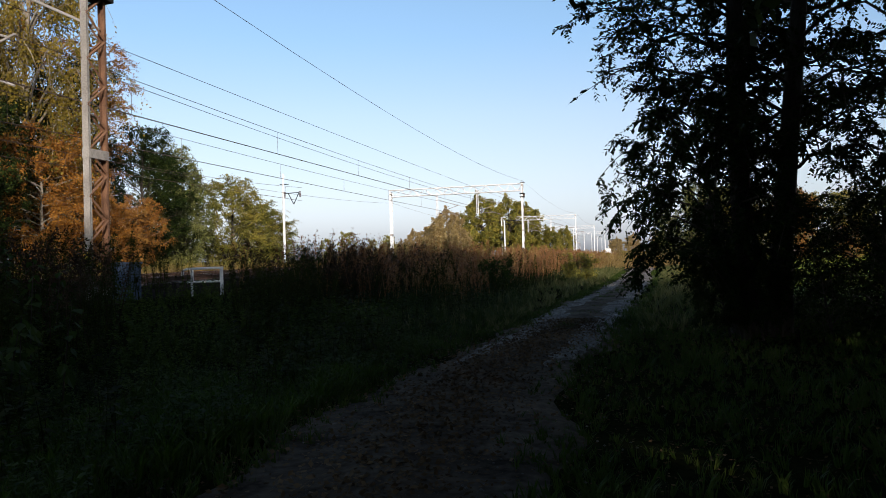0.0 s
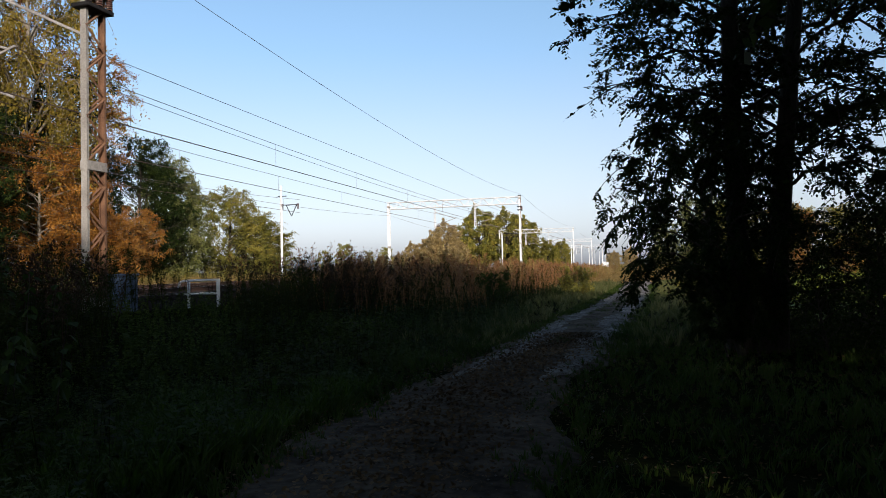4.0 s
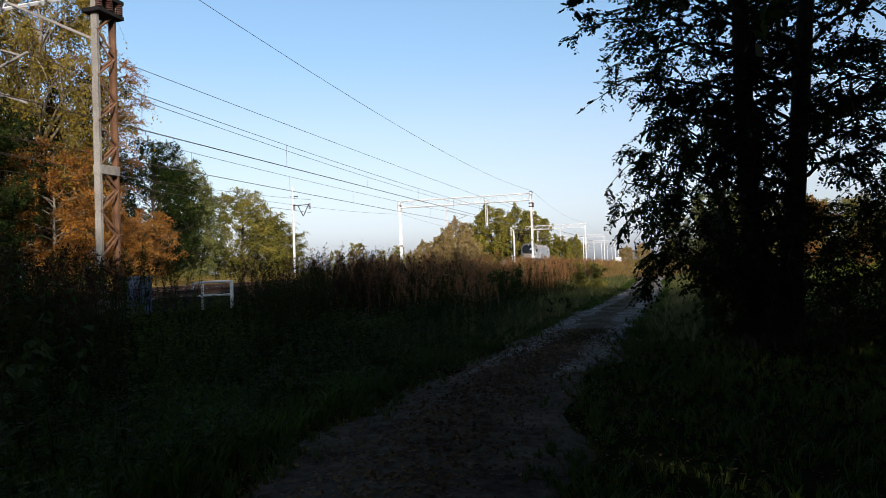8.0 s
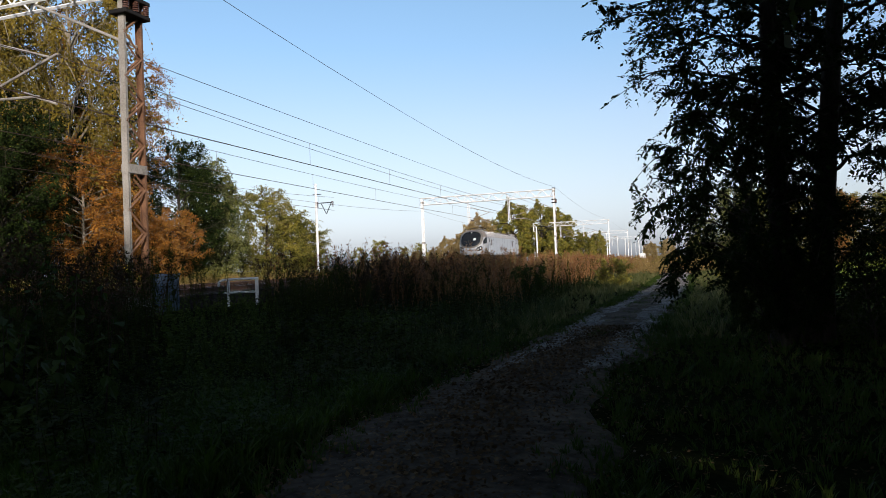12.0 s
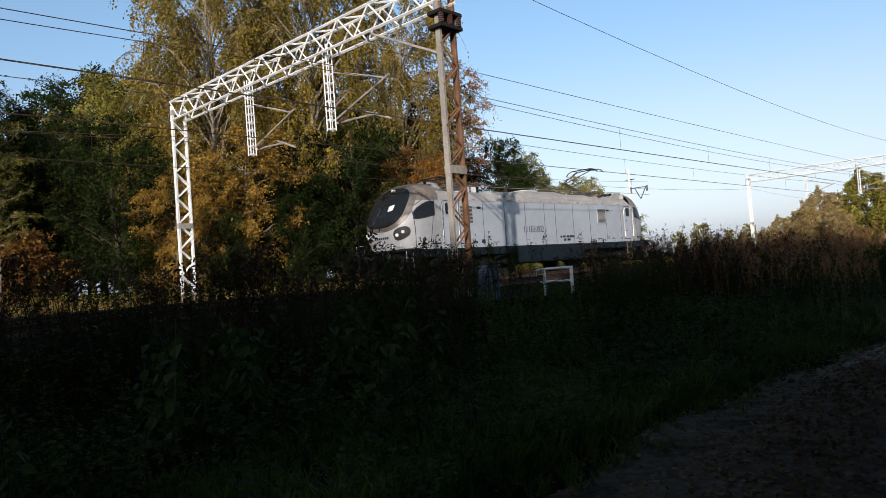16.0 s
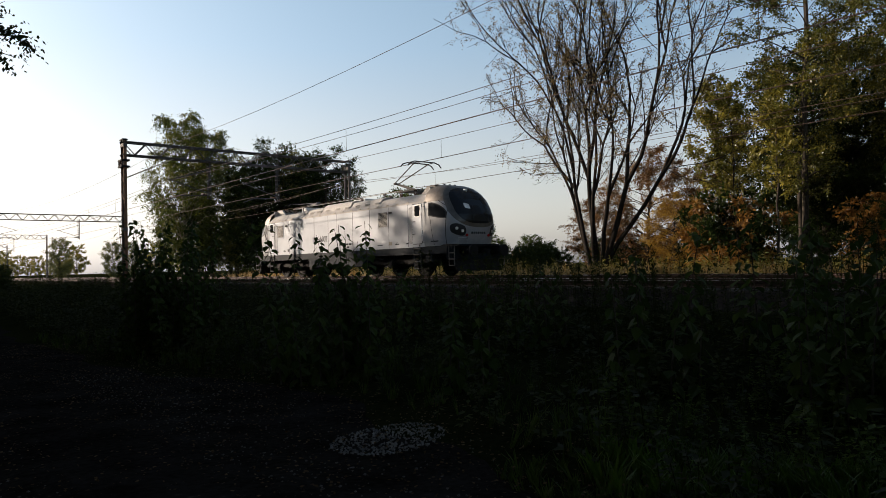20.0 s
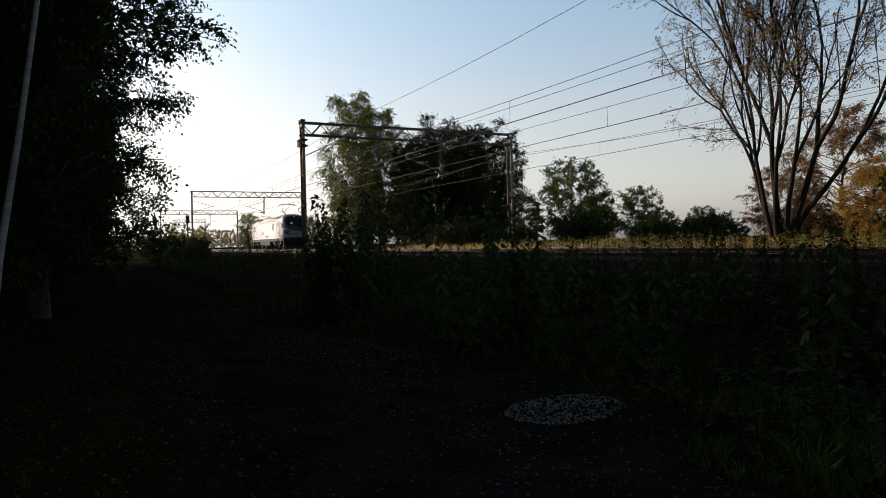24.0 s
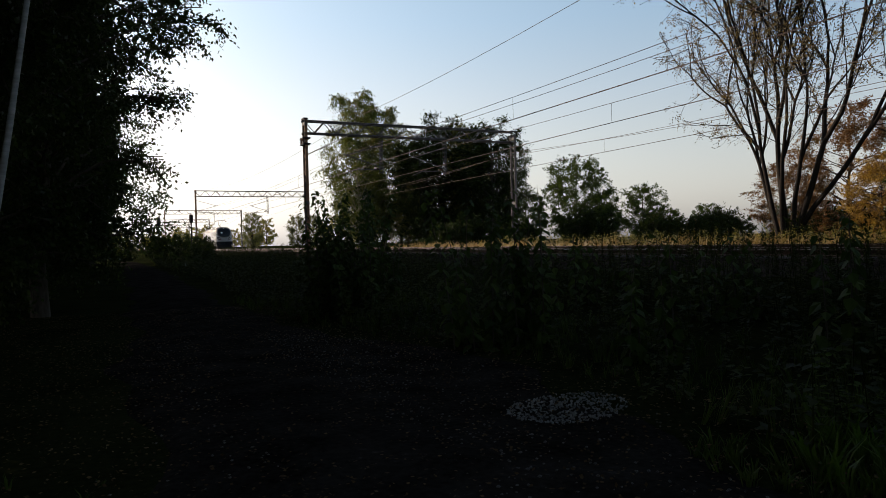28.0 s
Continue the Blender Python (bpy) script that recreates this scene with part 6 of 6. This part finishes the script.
for i, (x, y, n, h, r) in enumerate(((-7.6, -2.4, 5, 2.5, 0.5), (-7.4, -2.3, 26, 1.7, 0.85), (-6.6, 0.1, 6, 0.75, 0.3), (-6.2, -6.6, 5, 1.6, 0.5), (-5.6, -8.6, 3, 2.9, 0.2), (-5.5, -8.7, 20, 2.35, 0.75), (-5.4, -15.0, 54, 2.75, 1.05), (-7.2, -4.6, 6, 1.9, 0.6), (-8.2, -10.5, 8, 1.4, 0.7), (-8.6, -7.6, 7, 1.35, 0.6), (-6.4, 0.9, 9, 1.15, 0.6), (-7.0, 3.4, 16, 1.3, 0.9), (-6.2, 5.2, 14, 1.3, 0.8), (-5.2, 1.3, 5, 0.95, 0.4), (-9.4, -4.0, 8, 1.9, 0.7), (-8.2, 7.4, 12, 1.7, 0.8))):
    k = thing("knotweed", pose(x, y, float(land(x, y)) - 0.02), "clump of broad-leaved knotweed shoots beside the path", "shrub", "knotweed clumps")
    for s, l in knotweed(300 + i, n, h, r):
        st = part("stem", s, M["bark"], k)
        part("foliage", l, M["lf_green"] if (x, y) == (-6.6, 0.1) else M["lf_bush"], st)

# fallen leaves
lx, ly = rn.uniform(-5.5, 3.5, 44000), rn.uniform(-18, 22, 44000)
lp = np.stack([lx, ly, land(lx, ly) + 0.085 + rn.uniform(0, 0.015, len(lx))], -1)
litter = part("fallen_leaves", leaf_cards(lp, rn, 0.03, 0.018, 0.0, 0.85), M["lf_litter"])
tagged(litter, "scattered pale brown fallen leaves on the path", "leaves", kind="stuff")

cy = rn.uniform(1.5, 16, 9000)
cx = path_x(cy) + rn.normal(0, 0.42, len(cy))
cp = np.stack([cx, cy, land(cx, cy) + 0.1 + rn.uniform(0, 0.02, len(cx))], -1)
tagged(part("leaf_litter", leaf_cards(cp, rn, 0.05, 0.032, 0.0, 0.7), M["lf_litter"]), "brown leaves gathered on the crown of the road", "leaves", kind="stuff")

# twig with a few leaves hanging from the crown over the path
rb = np.random.default_rng(41)
twig = thing("hanging_branch", pose(-0.2, -0.2, -0.33), "thin hanging branch with a few dark leaves over the path", "branch")
main_way = np.array([(3.4, -4.6, 7.2), (2.2, -4.7, 6.6), (1.0, -4.8, 5.4), (0.2, -4.9, 4.2), (-0.25, -4.95, 3.5), (-0.6, -5.0, 3.28)])
part("bough", tube(main_way, [0.05, 0.04, 0.03, 0.02, 0.012, 0.004], 6), M["bark"], twig)
for a_, e_ in (((0.1, -4.9, 4.0), (-0.75, -5.0, 3.42)), ((0.2, -4.9, 4.2), (-0.5, -5.1, 3.62)), ((-0.1, -4.95, 3.75), (-0.95, -4.9, 3.3))):
    w_ = np.linspace(a_, e_, 6)
    w_[:, 2] -= 0.1 * np.sin(np.linspace(0, 3.14, 6))
    sprig = part("twig", tube(w_, [0.006, 0.005, 0.004, 0.003, 0.003, 0.002], 4), M["bark"], twig)
    lv = w_[rb.integers(1, 6, 9)] + rb.normal(0, 0.035, (9, 3)) - np.array([0, 0, 0.03])
    for spot in lv:
        part("leaf", leaf_cards(spot[None], rb, 0.075, 0.045, 0.7), M["lf_dark"], sprig)

# light signals beside the line, beyond the belt of trees
for x, y in ((-5.9, -80), (-9.3, -81)):
    sig = thing("railway_signal", stand(x, y), "small black railway light signal on a thin post", "signal", "railway signals")
    part("post", tube([(0, 0, -0.1), (0, 0, 4.7)], 0.07, 8), M["bogie"], sig)
    part("backboard", boxes([(0, 0, 4.4, 0.4, 0.06, 0.9)], 0.03), M["bogie"], sig)
    for z in (4.2, 4.6):
        part("lamp_hood", tube([(0, 0.03, z), (0, 0.28, z - 0.02)], 0.11, 12), M["skirt"], sig)

# pebbles lying on the road
rp = np.random.default_rng(12)
OCTA = np.array([[1, 0, 0], [0, 1, 0], [-1, 0, 0], [0, -1, 0], [0, 0, 0.6], [0, 0, -0.6]])
OCTF = np.array([(0, 1, 4), (1, 2, 4), (2, 3, 4), (3, 0, 4), (1, 0, 5), (2, 1, 5), (3, 2, 5), (0, 3, 5)])
qy = rp.uniform(-12, 42, 9000)
qx = path_x(qy) + rp.normal(0, 0.75, len(qy)) - widening(qy) * rp.uniform(0, 0.9, len(qy))
size_ = rp.uniform(0.005, 0.016, len(qy))
pv = OCTA[None] * size_[:, None, None] * rp.uniform(0.7, 1.3, (len(qy), 6, 1)) + np.stack([qx, qy, land(qx, qy) + 0.075], -1)[:, None]
pf = (OCTF[None] + 6 * np.arange(len(qy))[:, None, None]).reshape(-1, 3)
tagged(part("pebbles", (pv.reshape(-1, 3), pf), M["pebble"]), "grey pebbles scattered over the dirt road", "gravel", kind="stuff")
carpet("road_edge_grass", "ragged low grass creeping over the edges of the road", "grass", "lf_grass", LOW, (lambda y, s: (path_x(y) + s * rn.normal(1.2, 0.2, len(y)) - np.where(s < 0, widening(y), 0), y))(rn.uniform(-4, 55, 4200), rn.choice([-1.0, 1.0], 4200)), (0.5, 1.1), 0.25)


# ---- small things ----
bar = thing("pipe_barrier", pose(-11.95, 17.2, 0.38, 0, 0, 35) @ Matrix.Scale(1.06, 4), "peeling white tubular steel barrier beside the bank", "barrier")
part("top_rail", tube([(-0.55, 0, 0.8), (-0.53, 0, 0.93), (-0.42, 0, 0.97), (0, 0, 0.98), (0.5, 0, 0.98)], 0.035, 8), M["white"], bar)
part("mid_rail", tube([(-0.45, 0, 0.62), (0.5, 0, 0.62)], 0.028, 8), M["white"], bar)
part("post", tube([(-0.3, 0, -0.1), (-0.3, 0, 0.96)], 0.04, 8), M["white"], bar)
part("post", boxes([(0.45, 0, 0.44, 0.09, 0.09, 1.1)], 0.01), M["white"], bar)

cab = thing("signal_cabinet", pose(-13.0, 15.3, 0.62), "small blue-grey lineside cabinet by the mast", "cabinet")
part("case", boxes([(0, 0, 0.5, 0.5, 0.62, 0.95)], 0.03), M["blue"], cab)
part("lid", boxes([(0, 0, 1.0, 0.56, 0.68, 0.06)], 0.015), M["blue"], cab)
part("latch", boxes([(0.26, 0.1, 0.55, 0.03, 0.05, 0.12)], 0.008), M["bogie"], cab)

# patch of pale crushed stone on the path
rs = np.random.default_rng(9)
sv, sf, o = [], [], 0
for i in range(620):
    a, r = rs.uniform(0, 6.28), math.sqrt(rs.uniform(0, 1))
    c = np.array([-4.15 + 0.56 * r * math.cos(a), -5.45 + 0.46 * r * math.sin(a), 0])
    c[2] = float(land(c[0], c[1])) + 0.07
    q = rs.normal(size=(6, 3)) * 0.004 + np.array([[1, 0, 0], [0, 1, 0], [-1, 0, 0], [0, -1, 0], [0, 0, 0.7], [0, 0, -0.7]]) * rs.uniform(0.007, 0.018)
    sv.append(q + c)
    sf += [[o + k for k in f] for f in ((0, 1, 4), (1, 2, 4), (2, 3, 4), (3, 0, 4), (1, 0, 5), (2, 1, 5), (3, 2, 5), (0, 3, 5))]
    o += 6
tagged(part("stone_patch", (np.concatenate(sv), sf), M["stone"]), "patch of pale crushed stone filling a pothole", "gravel", kind="stuff")

# station furniture far up the line
pt = thing("loading_gauge", pose(-15.9, 92, 0.9), "white portal frame with a dark zigzag beam beside the line", "portal frame")
for x in (-1.3, 1.3):
    part("post", tube([(x, 0, 0), (x, 0, 5.2)], 0.09, 8), M["white"], pt)
part("beam", join([tube([(-1.3, 0, z), (1.3, 0, z)], 0.05, 6) for z in (4.7, 5.2)] + [tube([(-1.3 + k * 0.325, 0, 4.7 if k % 2 else 5.2), (-0.975 + k * 0.325, 0, 5.2 if k % 2 else 4.7)], 0.035, 5) for k in range(8)]), M["bogie"], pt)
for i in range(8):
    lp_ = thing("lamp_post", pose(-10.5, 120 + i * 24, 0.6), "slim white platform lamp post", "lamp post", "platform lamps")
    part("post", tube([(0, 0, 0), (0, 0, 5.2)], [0.08, 0.05], 8), M["white"], lp_)
    part("lamp_head", boxes([(-0.35, 0, 5.25, 0.8, 0.22, 0.1)], 0.03), M["mast"], lp_)
for i in range(26):
    fp = thing("fence_post", pose(-6.5 + 0.02 * i, 150 + i * 4.0, 0.1), "pale concrete fence post beside the station", "fence post", "fence posts")
    part("post", boxes([(0, 0, 1.1, 0.16, 0.16, 2.2)], 0.02), M["white"], fp)
hs_ = thing("signal_box", pose(-9.0, 290, 0.6), "small pale signal box with a flat roof and windows", "building")
part("walls", boxes([(0, 0, 2.8, 4.6, 6, 5.6)], 0.03), M["brick"], hs_)
part("roof", boxes([(0, 0, 5.72, 5.3, 6.8, 0.24)], 0.03), M["sleeper"], hs_)
for x in (-1.5, -0.5, 0.5, 1.5):
    part("window", boxes([(x, -3.02, 4.4, 0.75, 0.08, 1.2)]), M["glass"], hs_)


# ---- what moves ----
LOCO_WAY = [(0.0, 235.5), (4.0, 184.0), (8.0, 131.5), (10.0, 105.9), (11.5, 86.5), (13.5, 60.8), (14.5, 47.4), (15.5, 33.8), (16.0, 27.2), (17.0, 13.1), (18.0, -1.7), (19.0, -16.6), (20.0, -31.1), (21.0, -45.2), (23.0, -73.0), (25.0, -100.3), (26.5, -120.5), (28.0, -140.3)]


def motions():
    walk(LOCO, [(t, pose(LOCO_X, y, RAIL)) for t, y in LOCO_WAY])
    ts, ys = [t for t, _ in LOCO_WAY], [y for _, y in LOCO_WAY]
    steps = np.arange(0, 28.0001, 1 / 30)
    for ws, ax in zip(WHEELS, AXLES):
        walk(ws, [(float(t), pose(0, ax, WHEEL_R, math.degrees((235.5 - np.interp(t, ts, ys)) / WHEEL_R) % 360.0 - 180.0)) for t in steps])


motions()
